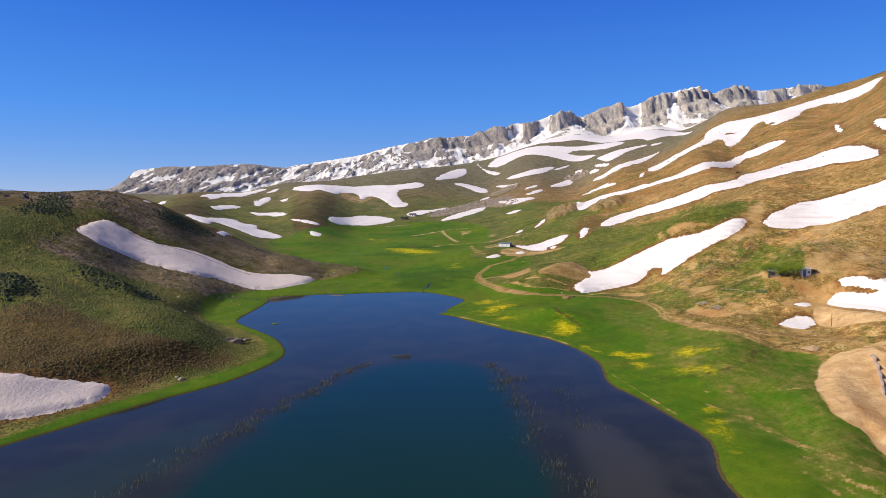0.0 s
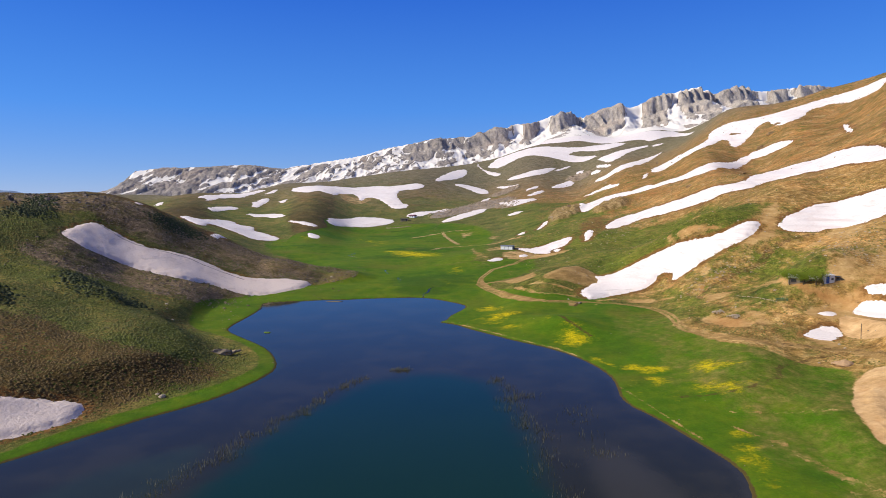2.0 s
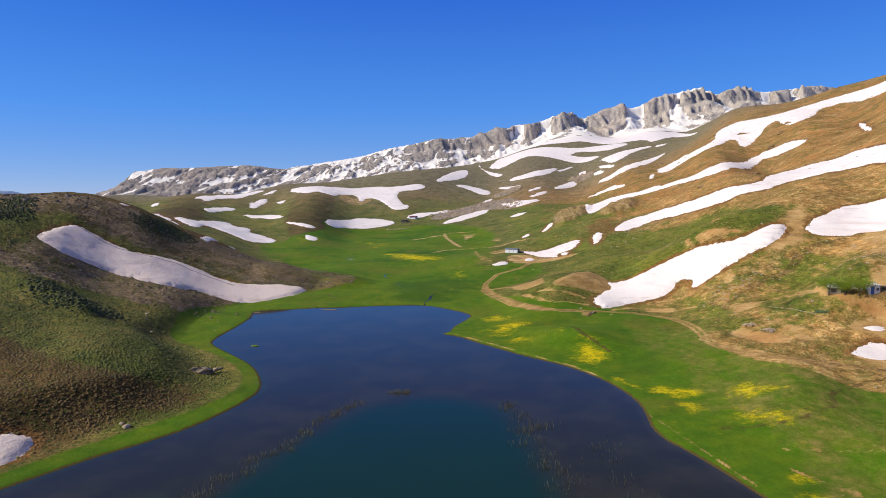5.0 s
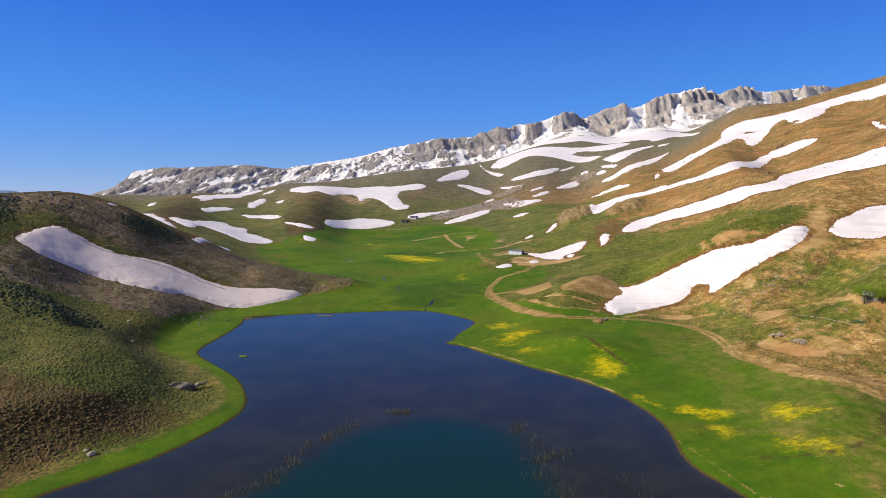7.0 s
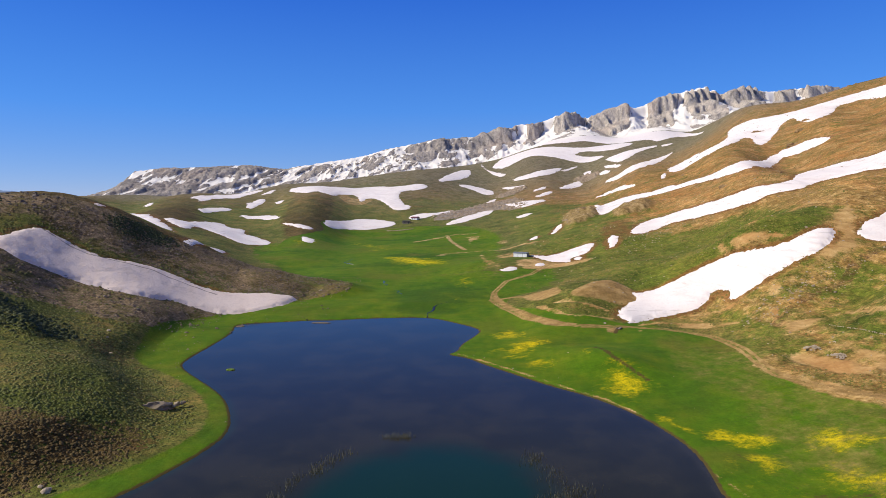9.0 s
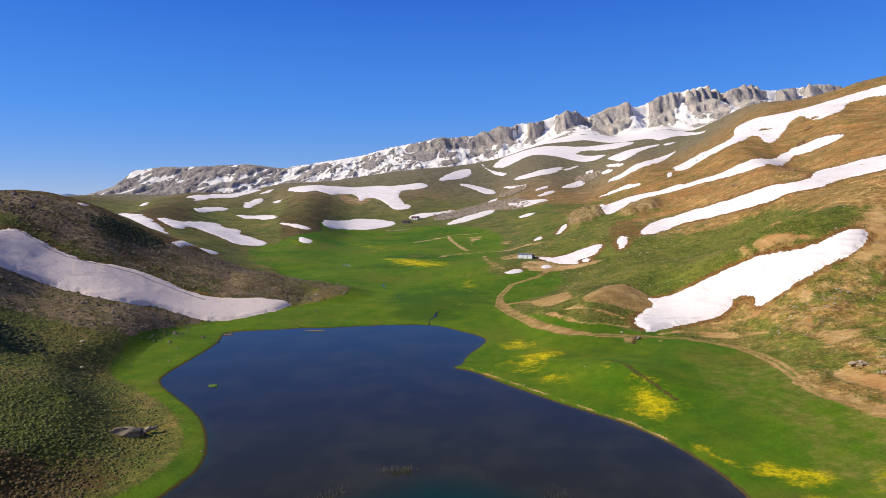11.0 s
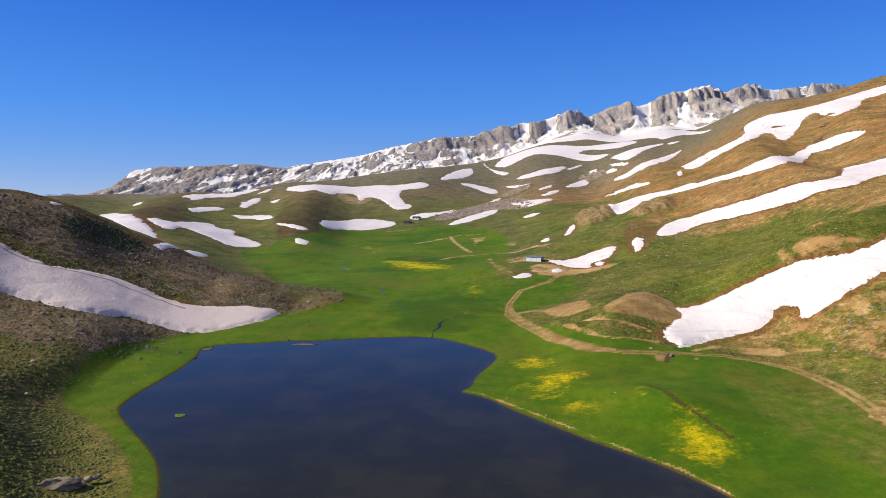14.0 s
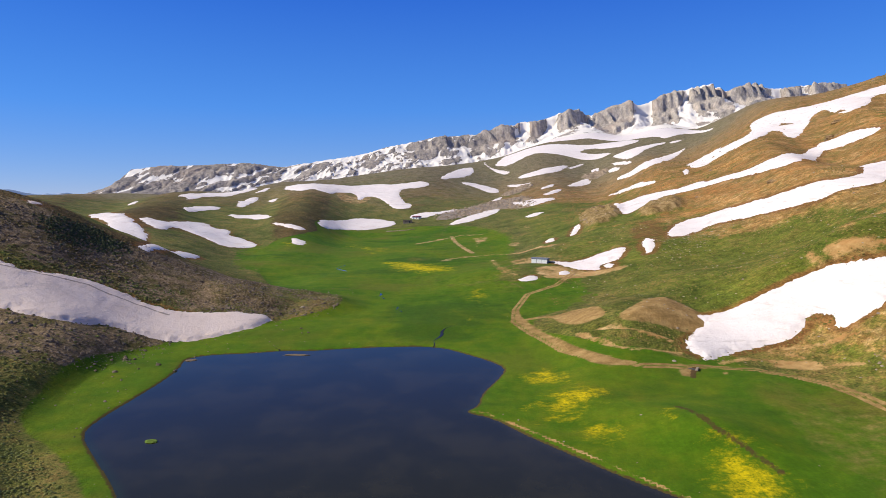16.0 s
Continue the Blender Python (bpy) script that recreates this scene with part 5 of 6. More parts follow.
snow_patch(((259, 2343), (299, 2119), (361, 1999), (483, 2154), (613, 2125), (630, 1941), (740, 2053), (434, 1094), (576, 1629), (432, 1375), (470, 1550), (441, 1607), (399, 1621), (368, 1815), (313, 1802), (265, 1922)), 0.7, "long white band of snow on the far grassy hills")
snow_patch(((271, 1184), (301, 1187), (361, 1265), (403, 1282), (364, 1199), (312, 1121), (264, 984), (228, 909), (256, 1068)), 0.5, "long white band of snow on the far grassy hills")
snow_patch(((394, 1252), (426, 1254), (372, 1157)), 0.5, "long white band of snow on the far grassy hills")
snow_patch(((82, 994), (126, 1013), (186, 1140), (169, 1060), (121, 923), (88, 925)), 0.4, "long white band of snow on the far grassy hills")
snow_patch(((174, 1079), (220, 1186), (216, 1157), (180, 1074)), 0.5, "long white band of snow on the far grassy hills")
snow_patch(((-28, 879), (-22, 1011), (0, 1311), (25, 1383), (28, 1262), (12, 1044), (-19, 902)), 0.4, "long white band of snow on the far grassy hills")
snow_patch(((-4, 877), (17, 925), (38, 860), (46, 805), (37, 764), (19, 840)), 0.4, "long white band of snow on the far grassy hills")
snow_patch(((122, 781), (169, 908), (163, 836), (143, 800), (123, 766)), 0.4, "long white band of snow on the far grassy hills")
snow_patch(((59, 873), (87, 835), (81, 816), (61, 829)), 0.4, "long white band of snow on the far grassy hills")
snow_patch(((42, 632), (60, 624), (87, 615), (61, 571), (52, 582)), 0.3, "large white snowfield on the dry brown hillside")
snow_patch(((-11, 525), (5, 559), (20, 583), (32, 591), (27, 561), (9, 534), (-7, 512)), 0.3, "long white band of snow on the far grassy hills")
snow_patch(((43, 502), (50, 517), (58, 509), (49, 492)), 0.3, "small white snow patch on the dry brown hillside")
snow_patch(((-44, 562), (-42, 581), (-28, 588), (-3, 605), (-10, 587), (-27, 569), (-36, 560)), 0.3, "small white snow patch on the far grassy hills")
snow_patch(((25, 660), (43, 724), (36, 670)), 0.3, "long white band of snow on the far grassy hills")
snow_patch(((84, 733), (107, 782), (102, 752), (84, 713)), 0.4, "long white band of snow on the far grassy hills")
snow_patch(((76, 656), (105, 720), (98, 683), (80, 642)), 0.3, "long white band of snow on the dry brown hillside")
snow_patch(((125, 617), (132, 564), (129, 485), (125, 477), (122, 530)), 0.3, "long white band of snow on the dry brown hillside")
snow_patch(((165, 749), (176, 690), (229, 791), (311, 935), (294, 892), (191, 657), (155, 609)), 0.4, "long white band of snow on the far grassy hills")
snow_patch(((147, 487), (159, 513), (148, 478), (138, 455)), 0.3, "long white band of snow on the dry brown hillside")
snow_patch(((202, 1030), (218, 1054), (203, 973), (195, 985)), 0.4, "long white band of snow on the far grassy hills")
snow_patch(((203, 928), (212, 926), (199, 836), (193, 870)), 0.4, "long white band of snow on the far grassy hills")
snow_patch(((238, 1051), (222, 884), (207, 821), (216, 927)), 0.4, "long white band of snow on the far grassy hills")
snow_patch(((223, 365), (223, 363), (196, 314), (187, 300), (206, 335)), 0.3, "long white band of snow on the dry brown hillside")
snow_patch(((189, 281.9), (186.9, 272), (178, 251.9), (165.5, 234), (171.9, 249.9)), 0.2, "long white band of snow on the dry brown hillside")
# red earth and stones at the foot of the long bands
RED_FOOT = ((63.9, 321), (71.4, 323), (82, 318.6), (74, 296), (72.3, 276), (58, 260), (52, 264), (55, 290))
MELT = np.maximum(MELT, 0.62 * soft_inside(RED_FOOT, 6, fx, fy))
give(ground_mesh, "melt", MELT * (1 - lush))

# ---- loose stones, plants and buildings ----
def part(name, bm, material, parent=None, label=""):
    """Links a bmesh as one mesh object under a thing or a part."""
    me = bpy.data.meshes.new(name)
    bm.to_mesh(me)
    bm.free()
    me.materials.append(material)
    ob = new(name, me)
    if parent:
        ob.parent = parent
    return tagged(ob, label)


def thing(name, x, y, turn=0.0, z=None, **tags):
    ob = new(name)
    ob.matrix_basis = pose(x, y, float(on_ground(x, y)) if z is None else z, 0, 0, turn)
    return tagged(ob, **tags)


def box(x0, y0, z0, x1, y1, z1, bevel=0.03):
    bm = bmesh.new()
    bmesh.ops.create_cube(bm, size=1.0, matrix=Matrix.LocRotScale(((x0 + x1) / 2, (y0 + y1) / 2, (z0 + z1) / 2), None, (x1 - x0, y1 - y0, z1 - z0)))
    if bevel:
        bmesh.ops.bevel(bm, geom=bm.edges[:], offset=min(bevel, 0.3 * min(x1 - x0, y1 - y0, z1 - z0)), segments=1, affect="EDGES")
    return bm


def gable(x0, y0, x1, y1, z, rise, thick=0.1):
    """A roof of two slopes with its ridge along x, as a slab of even thickness."""
    bm = bmesh.new()
    ym = (y0 + y1) / 2
    ring = [(y0, z), (ym, z + rise), (y1, z), (y1, z + thick), (ym, z + rise + thick), (y0, z + thick)]
    a = [bm.verts.new((x0, y, h)) for y, h in ring]
    b = [bm.verts.new((x1, y, h)) for y, h in ring]
    for i in range(6):
        j = (i + 1) % 6
        bm.faces.new((a[i], a[j], b[j], b[i]))
    bm.faces.new((a[0], a[5], a[4], a[1]))
    bm.faces.new((a[1], a[4], a[3], a[2]))
    bm.faces.new((b[0], b[1], b[4], b[5]))
    bm.faces.new((b[1], b[2], b[3], b[4]))
    bmesh.ops.recalc_face_normals(bm, faces=bm.faces[:])
    return bm


def rock_form(seed, size, cuts=3, jag=0.35):
    """A broken boulder: a ball of facets pushed in and out and cut flat on some sides."""
    bm = bmesh.new()
    bmesh.ops.create_icosphere(bm, subdivisions=cuts, radius=1.0)
    rnd = random.Random(seed)
    planes = [(Vector((rnd.uniform(-1, 1), rnd.uniform(-1, 1), rnd.uniform(-0.4, 1))).normalized(), rnd.uniform(0.55, 0.85)) for _ in range(7)]
    for v in bm.verts:
        for normal, reach in planes:
            over = v.co.dot(normal) - reach
            if over > 0:
                v.co -= normal * over * 0.9
        v.co *= 1 + jag * 0.5 * noise.noise(v.co * 2.3 + Vector((seed, 0, 0))) + jag * 0.2 * noise.noise(v.co * 6 + Vector((seed, 3, 0)))
        v.co = Vector((v.co.x * size[0], v.co.y * size[1], v.co.z * size[2]))
    return bm


def scattered(name, material, label, category, spots, shapes, sizes, squash, sink, rng, smooth_shade=True):
    """Many copies of a few small shapes joined into one mesh of countless pieces."""
    n = len(spots)
    pick = rng.integers(0, len(shapes), n)
    turn = rng.uniform(0, 2 * np.pi, n)
    z = on_ground(spots[:, 0], spots[:, 1])
    allv, allf, base = [], [], 0
    for k, (v, f) in enumerate(shapes):
        s = np.nonzero(pick == k)[0]
        if not len(s):
            continue
        c, w = np.cos(turn[s])[:, None], np.sin(turn[s])[:, None]
        r, q = sizes[s][:, None], squash[s][:, None]
        x = (v[None, :, 0] * c - v[None, :, 1] * w) * r + spots[s, 0][:, None]
        y = (v[None, :, 0] * w + v[None, :, 1] * c) * r + spots[s, 1][:, None]
        h = v[None, :, 2] * r * q + (z[s] - sink * sizes[s])[:, None]
        allv.append(np.stack([x, y, h], -1).reshape(-1, 3))
        allf.append((f[None] + (base + np.arange(len(s)) * len(v))[:, None, None]).reshape(-1, f.shape[1]))
        base += len(s) * len(v)
    me = mesh_from(name, np.concatenate(allv), np.concatenate(allf), material, smooth_shade)
    return tagged(new(name, me), label, category, kind="stuff")


def cushion(rng):
    a = np.linspace(0, 2 * np.pi, 6)[:-1] + rng.uniform(-0.3, 0.3, 5)
    r0, r1 = rng.uniform(0.8, 1.15, 5), rng.uniform(0.45, 0.75, 5)
    v = np.concatenate([np.stack([r0 * np.cos(a), r0 * np.sin(a), 0 * a - 0.15], -1), np.stack([r1 * np.cos(a + 0.3), r1 * np.sin(a + 0.3), rng.uniform(0.5, 1.0, 5)], -1), [[0.1, 0, 0.95]]])
    f = []
    for i in range(5):
        j = (i + 1) % 5
        f += [(i, j, 5 + j), (i, 5 + j, 5 + i), (5 + i, 5 + j, 10)]
    return v, np.array(f)


def pebble(rng):
    """An angular fragment of stone with a dozen facets."""
    a = np.linspace(0, 2 * np.pi, 6)[:-1] + rng.uniform(-0.35, 0.35, 5)
    r0, r1 = rng.uniform(0.7, 1.15, 5), rng.uniform(0.3, 0.75, 5)
    v = np.concatenate([np.stack([r0 * np.cos(a), r0 * np.sin(a), rng.uniform(-0.3, 0.25, 5)], -1), np.stack([r1 * np.cos(a + 0.5), r1 * np.sin(a + 0.5), rng.uniform(0.5, 1.0, 5)], -1)])
    f = [(5, 6, 7), (5, 7, 8), (5, 8, 9)]
    for i in range(5):
        j = (i + 1) % 5
        f += [(i, j, 5 + i), (j, 5 + j, 5 + i)]
    return v, np.array(f)


def spread(rng, n, box_, keep):
    """n spots in a plan box, kept with the chance that keep(x, y) gives, thinned with the distance."""
    x, y = rng.uniform(box_[0], box_[1], n), rng.uniform(box_[2], box_[3], n)
    ok = rng.uniform(0, 1, n) < keep(x, y)
    return np.stack([x[ok], y[ok]], -1)


rng = np.random.default_rng(7)
CUSHIONS, PEBBLES = [cushion(rng) for _ in range(10)], [pebble(rng) for _ in range(14)]
MEADOW_ALL = rounded(MEADOW + MEADOW_EAST)


def off_meadow(x, y):
    return smooth(0.5, 3.0, -inside_distance(x, y, MEADOW_ALL))


def left_turf(x, y):
    return off_meadow(x, y) * (0.35 + 0.65 * smooth(-0.3, 0.4, rough(x / 7, y / 7, 3, 101))) * np.clip(115 / np.hypot(x, y), 0, 1) ** 1.2 * (1 - 0.85 * soft_inside(SCREE, 3, x, y)) * (1 - 0.35 * soft_inside(SCREE_RIDGE, 4, x, y)) * (1 - 0.4 * soft_inside(KNOLL, 6, x, y))


spots = spread(rng, 210000, (-125, -32, 70, 235), left_turf)
size = (0.07 + 0.22 * rng.uniform(0, 1, len(spots)) ** 2) * (0.7 + 0.9 * np.clip(np.hypot(*spots.T) / 200, 0, 1))
is_sere = np.maximum(soft_inside(BROWN_LOW, 9, *spots.T), 1.1 * np.maximum(soft_inside(KNOLL, 9, *spots.T), 0.55 * soft_inside(SCREE_RIDGE, 6, *spots.T))) + 0.6 * rough(spots[:, 0] / 9, spots[:, 1] / 9, 4, 103) > 0.45
TUSSOCK = leaf_material("tussock", (0.056, 0.076, 0.019), (0.094, 0.116, 0.030), (0.136, 0.136, 0.042), (0.19, 0.146, 0.058))
scattered("tussocks", TUSSOCK, "low olive green cushion plants on the hillside", "tussocks", spots[~is_sere], CUSHIONS, size[~is_sere], rng.uniform(0.28, 0.55, len(spots))[~is_sere], 0.1, rng)
SERE = leaf_material("sere_tussock", (0.062, 0.056, 0.022), (0.102, 0.078, 0.034), (0.146, 0.102, 0.048), (0.20, 0.140, 0.07))
scattered("dry_tussocks", SERE, "low dry brown cushion plants on the hillside", "tussocks", spots[is_sere], CUSHIONS, size[is_sere], rng.uniform(0.25, 0.5, len(spots))[is_sere], 0.1, rng)


# Dark shrub mats put the shade of these sun-averted hollows into the cover's colour.
SHADED_HOLLOWS = (((-86.6, 143.8), (-84.8, 149.3), (-78.6, 146.5), (-70.7, 144.4), (-67.8, 134.7), (-73, 132.8), (-79.4, 134.8)), ((-101, 212), (-101, 226), (-91.7, 228), (-88, 220), (-94.5, 206.7)), ((-90, 122.8), (-83.6, 120.3), (-80.7, 116.8), (-79.6, 110), (-84, 110)),
           ((-133, 204), (-126.4, 200), (-114.5, 181), (-116, 174.6), (-122, 170), (-126, 188)))
spots = spread(rng, 60000, (-135, -60, 105, 240), lambda x, y: 0.75 * sum(soft_inside(o, 4, x, y) for o in SHADED_HOLLOWS))
SHADE_SHRUB = leaf_material("shade_shrub", (0.020, 0.030, 0.014), (0.036, 0.050, 0.020), (0.070, 0.078, 0.034))
scattered("juniper_mats", SHADE_SHRUB, "dark low shrub mats set as shade in the hollows", "shrubs", spots, CUSHIONS, rng.uniform(0.25, 0.65, len(spots)), rng.uniform(0.4, 0.8, len(spots)), 0.1, rng)
spots = spread(rng, 5000, (-155, -105, 170, 230), lambda x, y: 0.3 * soft_inside(((-150, 190), (-128, 218), (-112, 212), (-116, 186)), 5, x, y))
scattered("knoll_rocks", stone_material("knoll_stone", (0.05, 0.042, 0.036), (0.22, 0.18, 0.15)), "dark broken rocks on top of the knoll", "rocks", spots, PEBBLES, 0.15 + 0.3 * rng.exponential(0.7, len(spots)), rng.uniform(0.5, 0.9, len(spots)), 0.1, rng, False)


def bare_here(x, y):
    return np.clip(sum(soft_inside(o, 2, x, y) for o in BARE.values()) + soft_inside(PIT, 1, x, y) + soft_inside(QUARRY, 1, x, y) + along(ROAD, 1.6, x, y), 0, 1)


def right_turf(x, y):
    return (1 - bare_here(x, y)) * off_meadow(x, y) * smooth(-0.1, 0.45, rough(x / 9, y / 9, 3, 111)) * np.clip(120 / np.hypot(x, y), 0, 1)


spots = spread(rng, 60000, (20, 130, 80, 290), right_turf)
size = rng.uniform(0.07, 0.18, len(spots)) * (0.8 + 0.9 * np.clip(np.hypot(*spots.T) / 200, 0, 1))
DRY_TUFT = leaf_material("dry_tuft", (0.07, 0.075, 0.018), (0.13, 0.125, 0.035), (0.21, 0.165, 0.06), (0.30, 0.21, 0.10))
scattered("dry_tufts", DRY_TUFT, "dry grass tufts dotted over the brown slope", "tufts", spots, CUSHIONS, size, rng.uniform(0.45, 0.85, len(spots)), 0.1, rng)


def high_turf(x, y):
    return 0.6 * smooth(-0.25, 0.35, rough(x / 16, y / 22, 4, 113)) * (np.abs(x / (y + 40)) < 0.74) * (1 - np.clip(sum(soft_inside(o, 2, x, y) for o in BARE.values()), 0, 1))


spots = spread(rng, 70000, (55, 400, 215, 620), high_turf)
UPLAND_TUFT = leaf_material("upland_tuft", (0.075, 0.070, 0.020), (0.14, 0.115, 0.038), (0.21, 0.150, 0.062), (0.29, 0.20, 0.10))
scattered("upland_tufts", UPLAND_TUFT, "dry brown grass tufts over the high slope", "tufts", spots, CUSHIONS, rng.uniform(0.10, 0.28, len(spots)) * np.hypot(*spots.T) / 230, rng.uniform(0.35, 0.7, len(spots)), 0.1, rng)


def scree_chance(x, y):
    return np.maximum(0.5 * soft_inside(SCREE, 3, x, y), soft_inside(SCREE_RIDGE, 4, x, y)) * smooth(-0.5, 0.3, rough(x / 11, y / 11, 4, 107)) + 0.015


spots = spread(rng, 60000, (-125, -34, 140, 255), scree_chance)
size = 0.07 + 0.12 * rng.exponential(0.8, len(spots))
SCREE_STONE = stone_material("scree_stone", (0.065, 0.050, 0.036), (0.28, 0.215, 0.155))
scattered("scree_stones", SCREE_STONE, "dark grey broken stones strewn over the slope", "stones", spots, PEBBLES, np.minimum(size, 0.6), rng.uniform(0.4, 0.9, len(spots)), 0.1, rng, False)


def rubble_chance(x, y):
    near_bank = soft_inside(((58, 161), (73, 167), (79, 168), (84, 165), (78, 161), (71, 160.5), (62, 154), (57, 155)), 3, x, y)
    below_band = soft_inside(((55, 252), (64, 272), (88, 296), (98, 290), (80, 268), (62, 250)), 6, x, y)
    return 0.75 * near_bank + 0.35 * below_band + 0.30 * soft_inside(((80, 150), (96, 166), (118, 172), (112, 140), (96, 122), (82, 136)), 6, x, y) + 0.035 * off_meadow(x, y)


spots = spread(rng, 60000, (28, 130, 75, 320), rubble_chance)
size = 0.06 + 0.11 * rng.exponential(0.8, len(spots))
PALE_STONE = stone_material("pale_stone", (0.17, 0.12, 0.08), (0.46, 0.38, 0.28))
scattered("slope_stones", PALE_STONE, "pale limestone rubble on the dry slope", "stones", spots, PEBBLES, np.minimum(size, 0.4), rng.uniform(0.55, 0.95, len(spots)), 0.15, rng, False)


def crag_chance(x, y):
    return np.clip(sum((0.12 if name in ("brow", "rib") else 1.0) * soft_inside(o, 5, x, y) for name, o in CRAGS.items()), 0, 1)


GREY_STONE = stone_material("grey_stone", (0.17, 0.125, 0.085), (0.48, 0.375, 0.265))
spots = spread(rng, 90000, (-26, 220, 330, 1000), crag_chance)[:9000]
size = (0.26 + 0.5 * rng.exponential(0.6, len(spots))) * np.hypot(*spots.T) / 520
scattered("crag_rubble", GREY_STONE, "grey limestone blocks tumbled over the valley head", "rubble", spots, PEBBLES, np.minimum(size, 4), rng.uniform(0.5, 1.0, len(spots)), 0.2, rng, False)

# Dark rocks here and there over the high slopes.
spots = spread(rng, 4200, (40, 420, 215, 900), lambda x, y: (0.06 + 0.25 * smooth(0.1, 0.5, rough(x / 40, y / 90, 3, 121))) * (np.abs(x / (y + 40)) < 0.72))
BROWN_STONE = stone_material("brown_stone", (0.10, 0.065, 0.040), (0.34, 0.24, 0.15))
scattered("slope_boulders", BROWN_STONE, "brown boulders dotted over the high dry slope", "boulders", spots, PEBBLES, np.minimum((0.28 + 0.4 * rng.exponential(0.6, len(spots))) * np.hypot(*spots.T) / 400, 2.2), rng.uniform(0.6, 1.0, len(spots)), 0.2, rng, False)

spots = spread(rng, 1500, (-66, 56, 62, 250), lambda x, y: 0.025 + 0.35 * smooth(4, 0, np.abs(-inside_distance(x, y, LAKE) - 0.6)) * (inside_distance(x, y, LAKE) < 0.1))
scattered("shore_stones", PALE_STONE, "scattered pale stones on the meadow and shore", "stones", spots, PEBBLES, 0.05 + 0.07 * rng.exponential(0.8, len(spots)), rng.uniform(0.4, 0.8, len(spots)), 0.1, rng, False)


# Reeds in two long belts and a few tufts beyond them.
def reed_belt(line, half, count, spread_out):
    p = np.asarray(line, float)
    leg = np.r_[0, np.cumsum(np.hypot(*np.diff(p, axis=0).T))]
    clumps = rng.uniform(0, leg[-1], max(3, count // 26))
    s = np.clip(rng.choice(clumps, count) + rng.normal(0, 0.55, count), 0, leg[-1])
    off = rng.normal(0, half, len(clumps))
    side = np.interp(s, np.sort(clumps), off) + rng.normal(0, spread_out, count)
    return np.stack([np.interp(s, leg, p[:, 0]) + side, np.interp(s, leg, p[:, 1]) + 0.5 * rng.normal(0, spread_out, count)], -1)


stems = np.concatenate([
    reed_belt(((-33, 56), (-30.6, 63.8), (-28.5, 70.4), (-25.9, 75), (-24.5, 81.3), (-22.9, 83.3)), 0.9, 800, 0.7),
    reed_belt(((-22.9, 83.3), (-19.8, 92.4), (-15.7, 102.3), (-13.2, 107.5)), 0.8, 900, 0.5),
    reed_belt(((8.6, 103.5), (9.4, 98), (10.2, 91.7), (11.1, 80.9), (11.4, 70.7), (12.5, 64.7), (14.6, 57)), 1.0, 1150, 0.9),
    reed_belt(((-9.8, 111.2), (-8, 111.2), (-6.3, 111.6)), 0.4, 240, 0.45),
    reed_belt(((2.5, 110), (9, 104)), 0.8, 120, 0.5),
    reed_belt(((12, 98), (17, 92), (19.5, 84), (18, 76)), 1.5, 260, 1.2)])
n = len(stems)
tall, lean, way = 0.12 + 0.62 * rng.uniform(0, 1, n) ** 1.7, rng.uniform(0.1, 0.6, n), rng.uniform(0, 2 * np.pi, n)
half = rng.uniform(0.010, 0.024, n)
a = np.stack([stems[:, 0] - half, stems[:, 1], np.full(n, -0.15)], -1)
b = np.stack([stems[:, 0] + half, stems[:, 1], np.full(n, -0.15)], -1)
tip = np.stack([stems[:, 0] + tall * lean * np.cos(way), stems[:, 1] + tall * lean * np.sin(way), tall], -1)
mid_a, mid_b = a * 0.5 + tip * 0.5 + (-0.004, 0, 0.08), b * 0.5 + tip * 0.5 + (0.004, 0, 0.08)
i = np.arange(n) * 5
faces = np.concatenate([np.stack([i, i + 1, i + 3], -1), np.stack([i, i + 3, i + 2], -1), np.stack([i + 2, i + 3, i + 4], -1)])
REED = leaf_material("reed", (0.09, 0.105, 0.10), (0.17, 0.18, 0.17), (0.33, 0.31, 0.28))
tagged(new("reeds", mesh_from("reeds", np.stack([a, b, mid_a, mid_b, tip], 1).reshape(-1, 3), faces, REED)), "thin straw-coloured reeds standing in the lake", "reeds", kind="stuff")

# The split boulder by the lake.
BOULDER = stone_material("boulder_stone", (0.13, 0.098, 0.064), (0.40, 0.32, 0.22))
boulder = thing("boulder", -42.0, 119.0, 35, label="tan split boulder lying among tussocks near the lake", category="boulder")
bm = rock_form(11, (2.3, 1.2, 1.0), 3, 0.7)
bmesh.ops.rotate(bm, verts=bm.verts[:], matrix=Matrix.Rotation(radians(14), 3, "Y"))
part("main_block", bm, BOULDER, boulder).location = (-0.4, 0, 0.2)
for k, (x, y, s) in enumerate(((2.3, 0.3, 0.5), (2.9, 0.2, 0.38), (3.3, 0.45, 0.3), (1.8, -0.5, 0.35))):
    part("fragment", rock_form(20 + k, (s, s * 0.8, s * 0.75), 2), BOULDER, boulder).location = (x, y, 0.05)
for k, (x, y, s) in enumerate(((-42, 95.8, 0.6), (-43, 96.4, 0.35), (-66, 148, 0.4), (-68, 152, 0.5), (-41.8, 217.5, 0.6), (-62, 142, 0.4), (31, 168, 0.35))):
    rock = part("rock", rock_form(40 + k, (s, s * 0.8, s * 0.6), 2), PALE_STONE)
    rock.location = (x, y, float(on_ground(x, y)) + 0.15 * s)
    tagged(rock, "pale angular rock lying in the grass", "rock", "loose rocks")

